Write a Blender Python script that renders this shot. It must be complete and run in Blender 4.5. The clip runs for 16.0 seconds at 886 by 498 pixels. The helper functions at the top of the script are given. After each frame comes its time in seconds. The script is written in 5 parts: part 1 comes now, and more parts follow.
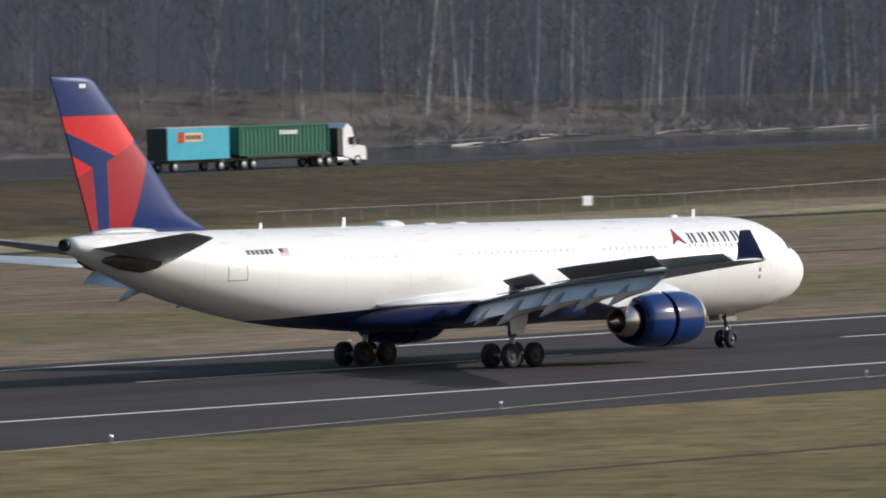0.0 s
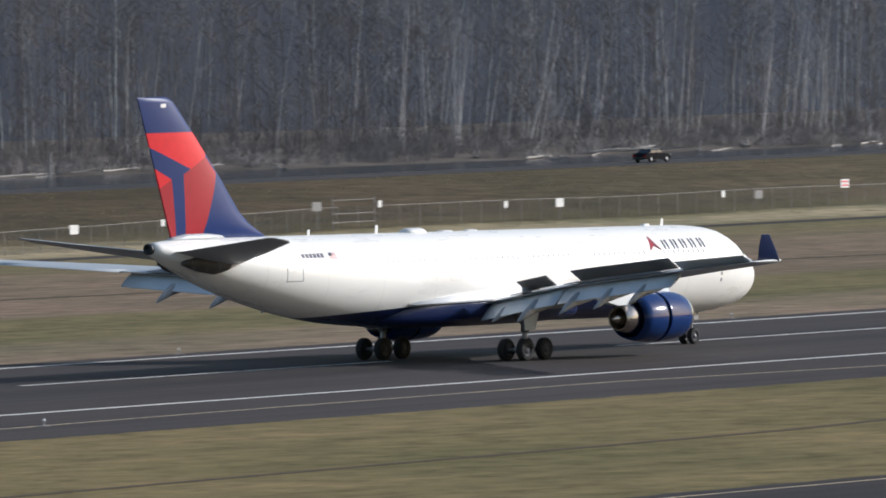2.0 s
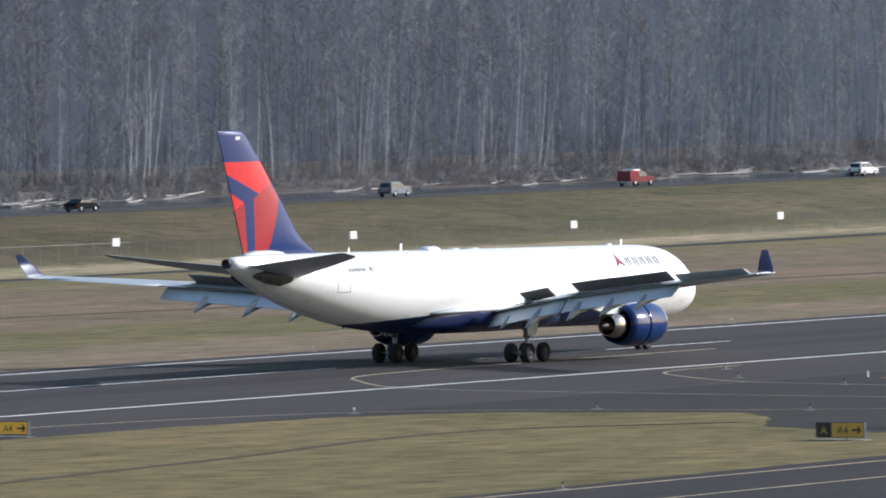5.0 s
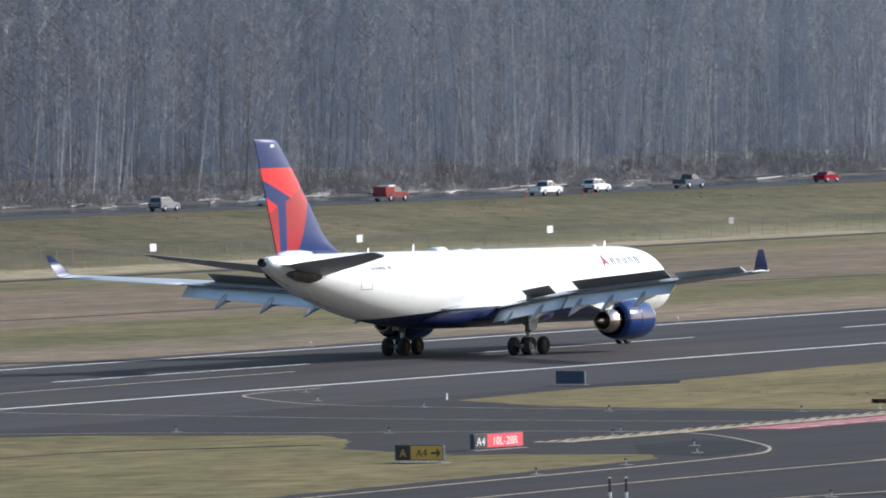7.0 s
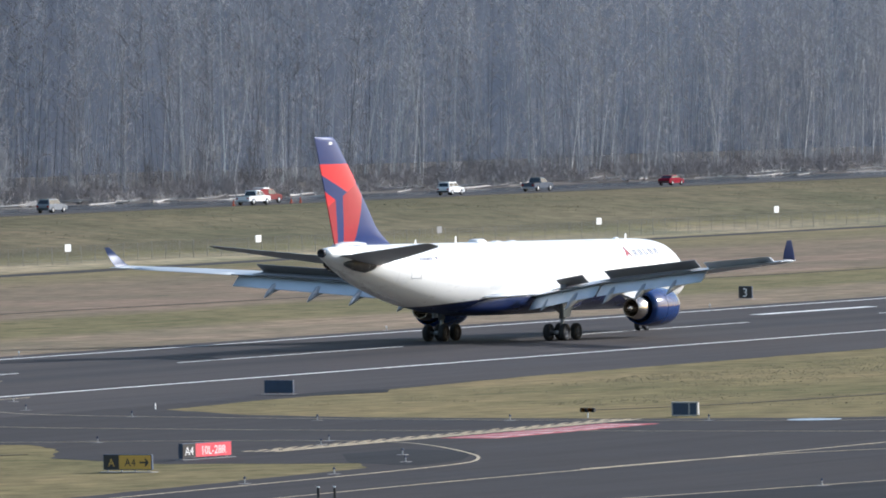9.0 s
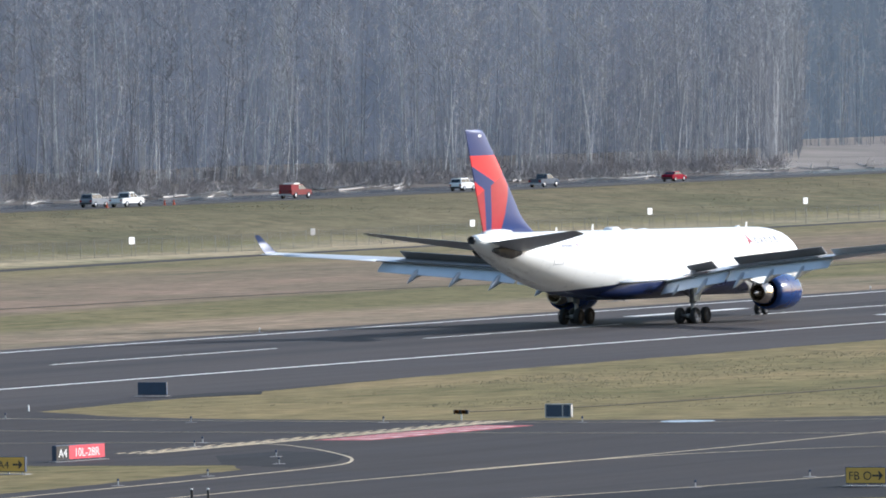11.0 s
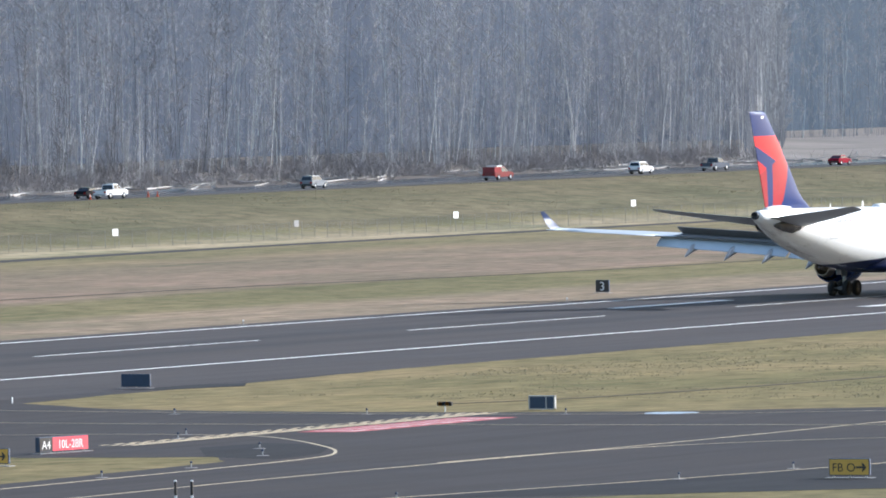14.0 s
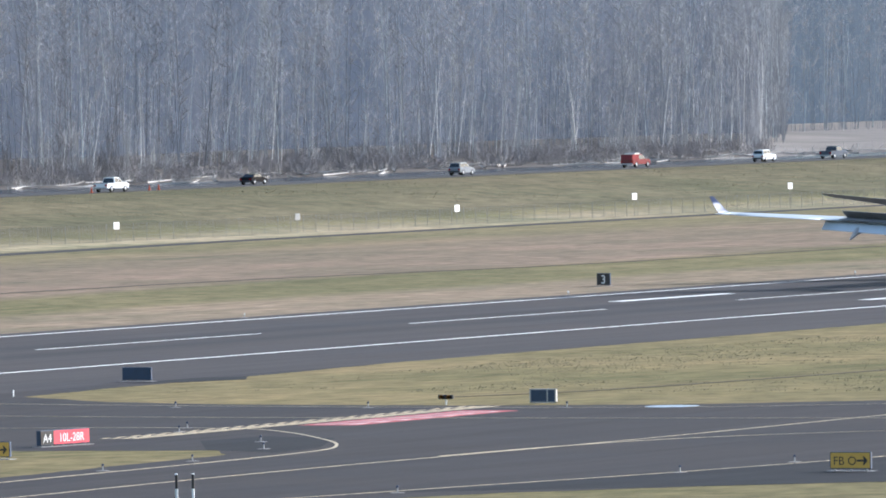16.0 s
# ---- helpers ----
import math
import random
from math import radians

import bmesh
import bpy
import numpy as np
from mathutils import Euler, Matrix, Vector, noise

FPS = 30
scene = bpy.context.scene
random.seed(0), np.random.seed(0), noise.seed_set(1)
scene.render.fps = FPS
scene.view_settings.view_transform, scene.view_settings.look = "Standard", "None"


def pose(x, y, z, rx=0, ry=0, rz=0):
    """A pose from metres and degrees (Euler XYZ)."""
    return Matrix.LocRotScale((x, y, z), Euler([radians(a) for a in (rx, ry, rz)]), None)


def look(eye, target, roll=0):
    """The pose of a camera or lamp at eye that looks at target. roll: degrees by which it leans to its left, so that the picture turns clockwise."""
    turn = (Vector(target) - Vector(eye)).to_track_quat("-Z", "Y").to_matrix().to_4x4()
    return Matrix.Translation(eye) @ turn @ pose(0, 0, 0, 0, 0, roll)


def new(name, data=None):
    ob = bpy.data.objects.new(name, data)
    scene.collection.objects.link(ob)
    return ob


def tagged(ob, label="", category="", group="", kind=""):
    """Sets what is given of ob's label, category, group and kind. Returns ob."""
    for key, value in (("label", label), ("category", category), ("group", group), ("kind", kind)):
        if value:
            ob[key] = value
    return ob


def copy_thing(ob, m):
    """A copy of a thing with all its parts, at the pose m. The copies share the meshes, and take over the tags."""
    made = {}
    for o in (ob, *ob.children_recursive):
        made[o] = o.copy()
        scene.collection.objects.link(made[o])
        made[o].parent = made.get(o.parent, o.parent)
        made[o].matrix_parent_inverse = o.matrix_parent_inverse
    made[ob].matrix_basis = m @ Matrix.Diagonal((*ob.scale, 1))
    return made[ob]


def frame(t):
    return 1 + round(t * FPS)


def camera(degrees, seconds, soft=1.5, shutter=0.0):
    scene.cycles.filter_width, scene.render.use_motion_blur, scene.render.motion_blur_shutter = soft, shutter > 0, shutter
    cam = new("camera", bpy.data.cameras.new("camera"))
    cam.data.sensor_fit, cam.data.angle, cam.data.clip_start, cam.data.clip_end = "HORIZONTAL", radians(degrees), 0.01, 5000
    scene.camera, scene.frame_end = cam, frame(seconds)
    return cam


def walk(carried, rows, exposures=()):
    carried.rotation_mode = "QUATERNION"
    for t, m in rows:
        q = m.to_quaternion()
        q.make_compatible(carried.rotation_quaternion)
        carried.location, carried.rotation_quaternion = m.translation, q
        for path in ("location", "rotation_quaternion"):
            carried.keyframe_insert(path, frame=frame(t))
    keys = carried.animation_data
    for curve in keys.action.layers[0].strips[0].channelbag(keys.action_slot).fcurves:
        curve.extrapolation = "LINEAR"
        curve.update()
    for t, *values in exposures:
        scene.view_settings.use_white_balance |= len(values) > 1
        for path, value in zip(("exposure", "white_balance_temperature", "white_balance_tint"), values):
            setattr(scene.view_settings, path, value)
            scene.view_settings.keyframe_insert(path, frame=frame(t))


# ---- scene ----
# ---- camera and its path ----
cam = camera(4.885, 16.0, soft=1.8, shutter=0.25)
EYE = (0.0, -372.25, 22.17)
ROLL = -1.12
# seconds, heading to the right of the runway's normal, tilt
PATH = [
    (0.0, 49.170, -1.583), (0.5, 50.429, -1.544), (1.0, 51.607, -1.498), (1.5, 52.705, -1.451),
    (2.0, 53.712, -1.402), (2.5, 54.617, -1.348), (3.0, 55.508, -1.294), (3.5, 56.353, -1.248),
    (4.0, 57.156, -1.216), (4.5, 57.944, -1.178), (5.0, 58.663, -1.142), (5.5, 59.317, -1.112),
    (6.0, 59.912, -1.088), (6.5, 60.451, -1.074), (7.0, 60.987, -1.060), (7.5, 61.479, -1.056),
    (8.0, 61.917, -1.048), (8.5, 62.287, -1.044), (9.0, 62.597, -1.040), (9.5, 62.855, -1.039),
    (10.0, 63.085, -1.038), (10.5, 63.223, -1.039), (11.0, 63.295, -1.043), (11.5, 63.326, -1.048),
    (12.0, 63.342, -1.055), (12.5, 63.360, -1.065), (13.0, 63.374, -1.071), (13.5, 63.379, -1.080),
    (14.0, 63.385, -1.090), (14.5, 63.382, -1.101), (15.0, 63.383, -1.110), (15.5, 63.379, -1.117),
    (16.0, 63.378, -1.127),
]
EXPOSURES = [(0.0, 0.03, 5850, 12.5), (3.5, 0.38, 5650, 12.5), (7.0, 0.64, 5550, 12), (9.0, 0.74, 5500, 12), (12.5, 1.02, 5500, 12), (16.0, 1.20, 5450, 12)]
walk(cam, [(t, pose(*EYE, 90 + tilt, 0, -heading) @ pose(0, 0, 0, 0, 0, ROLL)) for t, heading, tilt in PATH], EXPOSURES)

# ---- world, sun ----
SUN_AZ, SUN_EL = radians(-38), radians(24)   # the angle from +x (towards -y), and the height
world = bpy.data.worlds.new("sky")
scene.world = world
world.use_nodes = True
wn = world.node_tree.nodes
wl = world.node_tree.links
wn.clear()
sky = wn.new("ShaderNodeTexSky")
sky.sky_type = "NISHITA"
sky.sun_disc = False
sky.sun_elevation = SUN_EL
sky.sun_rotation = radians(90) - SUN_AZ
sky.air_density, sky.dust_density, sky.ozone_density = 1.4, 2.0, 1.0
bg = wn.new("ShaderNodeBackground")
bg.inputs["Strength"].default_value = 0.10
wo = wn.new("ShaderNodeOutputWorld")
wl.new(sky.outputs[0], bg.inputs[0])
wl.new(bg.outputs[0], wo.inputs[0])
sun_data = bpy.data.lights.new("sun", "SUN")
sun_data.energy, sun_data.angle, sun_data.color = 3.6, radians(0.55), (1.0, 0.95, 0.88)
sun = new("sun", sun_data)
to_sun = Vector((math.cos(SUN_EL) * math.cos(SUN_AZ), math.cos(SUN_EL) * math.sin(SUN_AZ), math.sin(SUN_EL)))
sun.matrix_world = look(to_sun * 100, (0, 0, 0))

# ---- materials ----
class Mat:
    """A node material with one Principled shader."""

    def __init__(self, name, color=(0.5, 0.5, 0.5), rough=0.6, metal=0.0, spec=0.5):
        self.m = bpy.data.materials.new(name)
        self.m.use_nodes = True
        self.t = self.m.node_tree
        self.b = self.t.nodes["Principled BSDF"]
        self.b.inputs["Base Color"].default_value = (*color, 1)
        self.b.inputs["Roughness"].default_value = rough
        self.b.inputs["Metallic"].default_value = metal
        self.b.inputs["Specular IOR Level"].default_value = spec
        self.co = None

    def node(self, kind, **values):
        n = self.t.nodes.new(kind)
        for key, value in values.items():
            n.inputs[key.replace("_", " ")].default_value = value
        return n

    def link(self, a, b):
        self.t.links.new(a, b)

    def coord(self):
        if self.co is None:
            self.co = self.t.nodes.new("ShaderNodeTexCoord").outputs["Object"]
        return self.co

    def scaled(self, sx, sy, sz):
        n = self.t.nodes.new("ShaderNodeMapping")
        n.inputs["Scale"].default_value = (sx, sy, sz)
        self.link(self.coord(), n.inputs["Vector"])
        return n.outputs[0]

    def noise(self, scale, detail=4, rough=0.55, vector=None):
        n = self.t.nodes.new("ShaderNodeTexNoise")
        n.inputs["Scale"].default_value = scale
        n.inputs["Detail"].default_value = detail
        n.inputs["Roughness"].default_value = rough
        self.link(vector or self.coord(), n.inputs["Vector"])
        return n.outputs["Fac"]

    def ramp(self, fac, stops, mode="LINEAR"):
        n = self.t.nodes.new("ShaderNodeValToRGB")
        n.color_ramp.interpolation = mode
        e = n.color_ramp.elements
        while len(e) < len(stops):
            e.new(0.5)
        for k, (x, c) in enumerate(stops):
            e[k].position = x
            e[k].color = (*c, 1) if len(c) == 3 else c
        self.link(fac, n.inputs[0])
        return n.outputs[0]

    def math(self, op, a, b=None, c=None):
        n = self.t.nodes.new("ShaderNodeMath")
        n.operation = op
        for k, v in enumerate((a, b, c)):
            if v is None:
                continue
            if isinstance(v, (int, float)):
                n.inputs[k].default_value = v
            else:
                self.link(v, n.inputs[k])
        return n.outputs[0]

    def mix(self, fac, a, b, blend="MIX"):
        n = self.t.nodes.new("ShaderNodeMix")
        n.data_type, n.blend_type = "RGBA", blend
        for key, v in ((0, fac), (6, a), (7, b)):
            if isinstance(v, (int, float)):
                n.inputs[key].default_value = v
            elif isinstance(v, tuple):
                n.inputs[key].default_value = (*v, 1)
            else:
                self.link(v, n.inputs[key])
        return n.outputs[2]

    def xyz(self):
        n = self.t.nodes.new("ShaderNodeSeparateXYZ")
        self.link(self.coord(), n.inputs[0])
        return n.outputs

    def color(self, c):
        self.link(c, self.b.inputs["Base Color"])
        return self

    def rough(self, c):
        self.link(c, self.b.inputs["Roughness"])
        return self

    def bump(self, height, strength=0.3, distance=0.02):
        n = self.t.nodes.new("ShaderNodeBump")
        n.inputs["Strength"].default_value = strength
        n.inputs["Distance"].default_value = distance
        self.link(height, n.inputs["Height"])
        self.link(n.outputs[0], self.b.inputs["Normal"])
        return self


def worn(name, color, rough=0.5, metal=0.0, scale=2.0, vary=0.12, spec=0.5):
    """A paint, metal or rubber with soft stains and fine grain."""
    m = Mat(name, color, rough, metal, spec)
    big, fine = m.noise(scale, 5), m.noise(scale * 17, 3)
    f = m.math("ADD", m.math("MULTIPLY", big, 0.7), m.math("MULTIPLY", fine, 0.3))
    lo = tuple(c * (1 - vary) for c in color)
    hi = tuple(min(1, c * (1 + vary)) for c in color)
    m.color(m.ramp(f, [(0.3, lo), (0.7, hi)]))
    m.rough(m.ramp(f, [(0.3, (rough * 0.85,) * 3), (0.7, (min(1, rough * 1.2),) * 3)]))
    return m.m


def make_ground():
    m = Mat("airfield_grass", rough=0.95, spec=0.1)
    x, y, z = m.xyz()
    # mown strips that run along the runway, their edges wavering
    wave = m.noise(1.0, 5, 0.6, m.scaled(0.012, 0.05, 0.0))
    yy = m.math("ADD", y, m.math("MULTIPLY", m.math("SUBTRACT", wave, 0.5), 13.0))
    f = m.math("DIVIDE", m.math("ADD", yy, 170.0), 1000.0)
    green, brown, pale = (0.150, 0.132, 0.064), (0.205, 0.158, 0.118), (0.33, 0.285, 0.19)
    bands = [(0.0, green), (0.10, (0.19, 0.158, 0.077)), (0.165, (0.188, 0.152, 0.08)), (0.190, (0.235, 0.185, 0.135)), (0.217, (0.225, 0.18, 0.125)),
             (0.224, (0.155, 0.14, 0.07)), (0.250, (0.165, 0.145, 0.075)), (0.256, brown), (0.315, (0.195, 0.155, 0.11)), (0.340, (0.18, 0.155, 0.085)),
             (0.357, (0.20, 0.17, 0.10)), (0.361, pale), (0.369, pale), (0.374, (0.19, 0.17, 0.09)), (0.382, (0.128, 0.112, 0.073)), (0.405, (0.122, 0.104, 0.066)), (0.425, (0.11, 0.092, 0.056))]
    base = m.ramp(f, bands)
    # tussocks, mown swathes along the field and worn patches
    streak = m.noise(1.0, 6, 0.68, m.scaled(0.22, 0.40, 0.5))
    swath = m.noise(1.0, 4, 0.6, m.scaled(0.012, 0.16, 0.3))
    tuft = m.noise(0.32, 8, 0.74)
    patch = m.noise(0.03, 6, 0.62)
    c = m.mix(0.7, base, m.ramp(streak, [(0.30, (0.62, 0.63, 0.58)), (0.70, (1.36, 1.32, 1.28))]), "MULTIPLY")
    c = m.mix(0.4, c, m.ramp(swath, [(0.32, (0.70, 0.74, 0.68)), (0.68, (1.28, 1.20, 1.18))]), "MULTIPLY")
    c = m.mix(0.8, c, m.ramp(patch, [(0.32, (0.70, 0.76, 0.66)), (0.68, (1.32, 1.20, 1.18))]), "MULTIPLY")
    c = m.mix(0.95, c, m.ramp(tuft, [(0.28, (0.42, 0.44, 0.40)), (0.50, (1.0, 1.0, 1.0)), (0.75, (1.42, 1.38, 1.32))]), "MULTIPLY")
    # the levee is bare and brown to the west, grassed over to the east
    east = m.math("DIVIDE", m.math("SUBTRACT", x, 780.0), 330.0)
    slope = m.ramp(east, [(0.0, (0.72, 0.66, 0.66)), (0.5, (1.0, 0.98, 0.96)), (1.0, (1.10, 1.14, 1.06))])
    c = m.mix(m.math("GREATER_THAN", yy, 203.0), c, m.mix(1.0, c, slope, "MULTIPLY"))
    # wet mud and sand past the river
    sand = m.ramp(m.noise(0.05, 6, 0.65), [(0.3, (0.07, 0.061, 0.051)), (0.7, (0.18, 0.155, 0.13))])
    bar = m.ramp(m.noise(0.03, 6, 0.65), [(0.3, (0.16, 0.14, 0.12)), (0.7, (0.27, 0.24, 0.21))])
    sand = m.mix(m.math("GREATER_THAN", x, m.math("ADD", m.math("MULTIPLY", y, 2.163), 790.0)), sand, bar)
    c = m.mix(m.math("GREATER_THAN", y, 420.0), c, sand)
    m.color(c)
    m.bump(m.math("ADD", tuft, streak), 0.5, 0.2)
    return m.m


def make_asphalt(name, a, b, rubber=False):
    m = Mat(name, rough=0.9, spec=0.12)
    grain = m.noise(7.0, 4, 0.7)
    along = m.noise(1.0, 5, 0.6, m.scaled(0.02, 0.5, 1.0))
    patch = m.noise(0.06, 5, 0.6)
    c = m.ramp(along, [(0.3, a), (0.7, b)])
    c = m.mix(0.6, c, m.ramp(patch, [(0.3, (0.75, 0.75, 0.77)), (0.7, (1.25, 1.25, 1.22))]), "MULTIPLY")
    c = m.mix(0.5, c, m.ramp(grain, [(0.25, (0.7, 0.7, 0.7)), (0.75, (1.3, 1.3, 1.3))]), "MULTIPLY")
    if rubber:
        x, y, z = m.xyz()
        lane = m.math("ABSOLUTE", m.math("SUBTRACT", m.math("ABSOLUTE", y), 5.0))
        lane = m.math("SUBTRACT", 1.0, m.math("MULTIPLY", lane, 0.22))
        lane = m.math("MULTIPLY", m.math("MAXIMUM", lane, 0.0), m.math("MULTIPLY", along, 1.0))
        c = m.mix(lane, c, (0.028, 0.028, 0.03))
    m.color(c)
    m.rough(m.ramp(patch, [(0.3, (0.72,) * 3), (0.7, (0.92,) * 3)]))
    m.bump(grain, 0.25, 0.02)
    return m.m


def make_marking(name, color, wear=0.45):
    m = Mat(name, rough=0.85, spec=0.08)
    n = m.noise(1.2, 6, 0.7)
    m.color(m.ramp(n, [(0.3, tuple(c * wear for c in color)), (0.55, color)]))
    return m.m


def make_water():
    m = Mat("river_water", (0.018, 0.026, 0.030), 0.12, 0.0, 0.6)
    m.bump(m.noise(1.0, 4, 0.6, m.scaled(0.12, 0.5, 1.0)), 0.05, 0.1)
    return m.m


def make_bark(name, dark, light, zs=0.25):
    m = Mat(name, rough=0.95, spec=0.1)
    info = m.t.nodes.new("ShaderNodeNewGeometry")
    rnd = info.outputs["Random Per Island"]
    n = m.noise(1.0, 4, 0.6, m.scaled(1.5, 1.5, zs))
    f = m.math("ADD", m.math("MULTIPLY", rnd, 0.75), m.math("MULTIPLY", n, 0.25))
    m.color(m.ramp(f, [(0.15, dark), (0.85, light)]))
    return m.m


def make_trunk(name, dark, mid, pale):
    """Bark that is dark on most stems and pale on a few, blotched along each."""
    m = Mat(name, rough=0.9, spec=0.1)
    rnd = m.t.nodes.new("ShaderNodeNewGeometry").outputs["Random Per Island"]
    n = m.noise(1.0, 4, 0.65, m.scaled(0.5, 0.5, 0.22))
    f = m.math("ADD", rnd, m.math("MULTIPLY", m.math("SUBTRACT", n, 0.5), 0.7))
    m.color(m.ramp(f, [(0.25, dark), (0.72, mid), (0.86, mid), (0.96, pale)]))
    return m.m


def make_twigs(name, cool, warm):
    """Fine twigs whose tint changes from crown to crown."""
    m = Mat(name, rough=0.95, spec=0.05)
    rnd = m.t.nodes.new("ShaderNodeNewGeometry").outputs["Random Per Island"]
    crown = m.noise(1.0, 4, 0.62, m.scaled(0.085, 0.05, 0.06))
    wide = m.noise(1.0, 3, 0.5, m.scaled(0.012, 0.012, 0.02))
    f = m.math("ADD", m.math("MULTIPLY", crown, 0.62), m.math("MULTIPLY", wide, 0.38))
    f = m.math("ADD", f, m.math("MULTIPLY", m.math("SUBTRACT", rnd, 0.5), 0.10))
    m.color(m.ramp(f, [(0.32, cool), (0.68, warm)]))
    return m.m


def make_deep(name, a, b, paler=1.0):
    """The blurred mass of stems and twigs far inside the woods. Shade and haze are painted in."""
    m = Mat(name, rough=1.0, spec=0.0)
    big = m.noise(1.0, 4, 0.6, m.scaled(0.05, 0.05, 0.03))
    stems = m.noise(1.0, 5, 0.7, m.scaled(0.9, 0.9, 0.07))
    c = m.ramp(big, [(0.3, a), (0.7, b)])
    # distance haze painted in: the tone pales and cools eastwards
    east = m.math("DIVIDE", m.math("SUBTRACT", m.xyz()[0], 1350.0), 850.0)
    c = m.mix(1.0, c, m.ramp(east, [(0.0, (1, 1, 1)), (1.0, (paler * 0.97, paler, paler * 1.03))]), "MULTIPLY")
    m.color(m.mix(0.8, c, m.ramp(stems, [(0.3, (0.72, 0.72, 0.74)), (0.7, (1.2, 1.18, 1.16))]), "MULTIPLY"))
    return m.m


M_GROUND = make_ground()
M_RUNWAY = make_asphalt("runway_asphalt", (0.052, 0.044, 0.041), (0.076, 0.065, 0.060), True)
M_TAXI = make_asphalt("taxiway_asphalt", (0.038, 0.032, 0.030), (0.054, 0.0465, 0.0435))
M_ROAD = make_asphalt("road_asphalt", (0.050, 0.046, 0.044), (0.075, 0.070, 0.067))
M_SEALED = make_asphalt("sealed_asphalt", (0.020, 0.0185, 0.019), (0.030, 0.028, 0.028))
M_WHITE_LINE = make_marking("white_line_paint", (0.88, 0.86, 0.80), 0.72)
M_YELLOW_LINE = make_marking("yellow_line_paint", (0.50, 0.42, 0.29), 0.55)
M_RED_LINE = make_marking("red_sign_paint", (0.50, 0.15, 0.15), 0.45)
M_PINK_LINE = make_marking("faded_sign_paint", (0.66, 0.50, 0.47), 0.35)
M_WATER = make_water()
M_WHITE = worn("white_paint", (0.80, 0.79, 0.76), 0.35, 0, 0.6, 0.05)
M_BLUE = worn("dark_blue_paint", (0.006, 0.030, 0.13), 0.12, 0, 0.6, 0.15)
M_GREY = worn("grey_paint", (0.42, 0.47, 0.52), 0.4, 0, 0.7, 0.08)
M_DARK = worn("black_metal", (0.02, 0.02, 0.022), 0.5, 0, 3.0, 0.3)
M_METAL = worn("bare_metal", (0.62, 0.60, 0.57), 0.28, 1.0, 2.0, 0.1)
M_STEEL = worn("galvanised_steel", (0.36, 0.36, 0.36), 0.5, 0.7, 3.0, 0.15)
M_RUBBER = worn("tyre_rubber", (0.018, 0.018, 0.018), 0.85, 0, 4.0, 0.25)
M_GLASS = Mat("dark_glass", (0.012, 0.014, 0.017), 0.08, 0, 0.6).m
M_TRUNK = make_trunk("cottonwood_bark", (0.165, 0.162, 0.168), (0.245, 0.232, 0.222), (0.74, 0.76, 0.70))
# bark with distance haze painted in: paler and bluer
M_TRUNK_HAZED = make_trunk("pale_alder_bark", (0.29, 0.298, 0.32), (0.41, 0.405, 0.402), (0.82, 0.85, 0.80))
M_PALE = make_trunk("white_bark", (0.42, 0.41, 0.40), (0.70, 0.67, 0.63), (0.88, 0.85, 0.80))
M_TWIG = make_twigs("bare_twigs", (0.165, 0.166, 0.18), (0.285, 0.25, 0.225))
# twigs paled and blued to stand in for distance haze
M_TWIG_HAZED = make_twigs("grey_alder_twigs", (0.375, 0.382, 0.41), (0.545, 0.512, 0.478))
M_BRUSH = make_twigs("winter_brush", (0.23, 0.22, 0.225), (0.35, 0.315, 0.295))
# shade between the stems painted dark blue, paled eastwards as haze
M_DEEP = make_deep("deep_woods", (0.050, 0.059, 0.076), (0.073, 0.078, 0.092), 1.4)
# bluer, with the far wood's haze put into the colour
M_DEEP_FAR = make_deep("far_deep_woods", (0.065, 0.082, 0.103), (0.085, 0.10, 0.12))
M_TUSSOCK = make_twigs("dry_tussock_grass", (0.17, 0.155, 0.09), (0.28, 0.245, 0.16))
M_SOIL = make_marking("bare_soil", (0.10, 0.08, 0.055), 0.6)
M_LOG = make_bark("driftwood", (0.22, 0.20, 0.18), (0.62, 0.58, 0.53))

# ---- mesh helpers ----
def part(name, bm, material, parent=None, label="", smooth=False, at=None):
    """Links a bmesh as one mesh object, under a thing or part where one is given."""
    me = bpy.data.meshes.new(name)
    if smooth:
        for f in bm.faces:
            f.smooth = True
    bm.to_mesh(me)
    bm.free()
    for m in material if isinstance(material, (list, tuple)) else [material]:
        me.materials.append(m)
    ob = new(name, me)
    if parent is not None:
        ob.parent = parent
    if at is not None:
        ob.matrix_basis = at
    return tagged(ob, label)


def raw(name, verts, faces, material, parent=None, label="", smooth=False):
    me = bpy.data.meshes.new(name)
    me.from_pydata(verts, [], faces)
    me.materials.append(material)
    if smooth:
        me.polygons.foreach_set("use_smooth", [True] * len(me.polygons))
    me.update()
    ob = new(name, me)
    if parent is not None:
        ob.parent = parent
    return tagged(ob, label)


def share(ob, m, parent):
    """Another object on the same mesh."""
    o = bpy.data.objects.new(ob.name.split(".")[0], ob.data)
    scene.collection.objects.link(o)
    o.parent, o.matrix_basis = parent, m
    return o


def empty(name, m=None):
    ob = new(name)
    ob.empty_display_size = 0.3
    if m is not None:
        ob.matrix_basis = m
    return ob


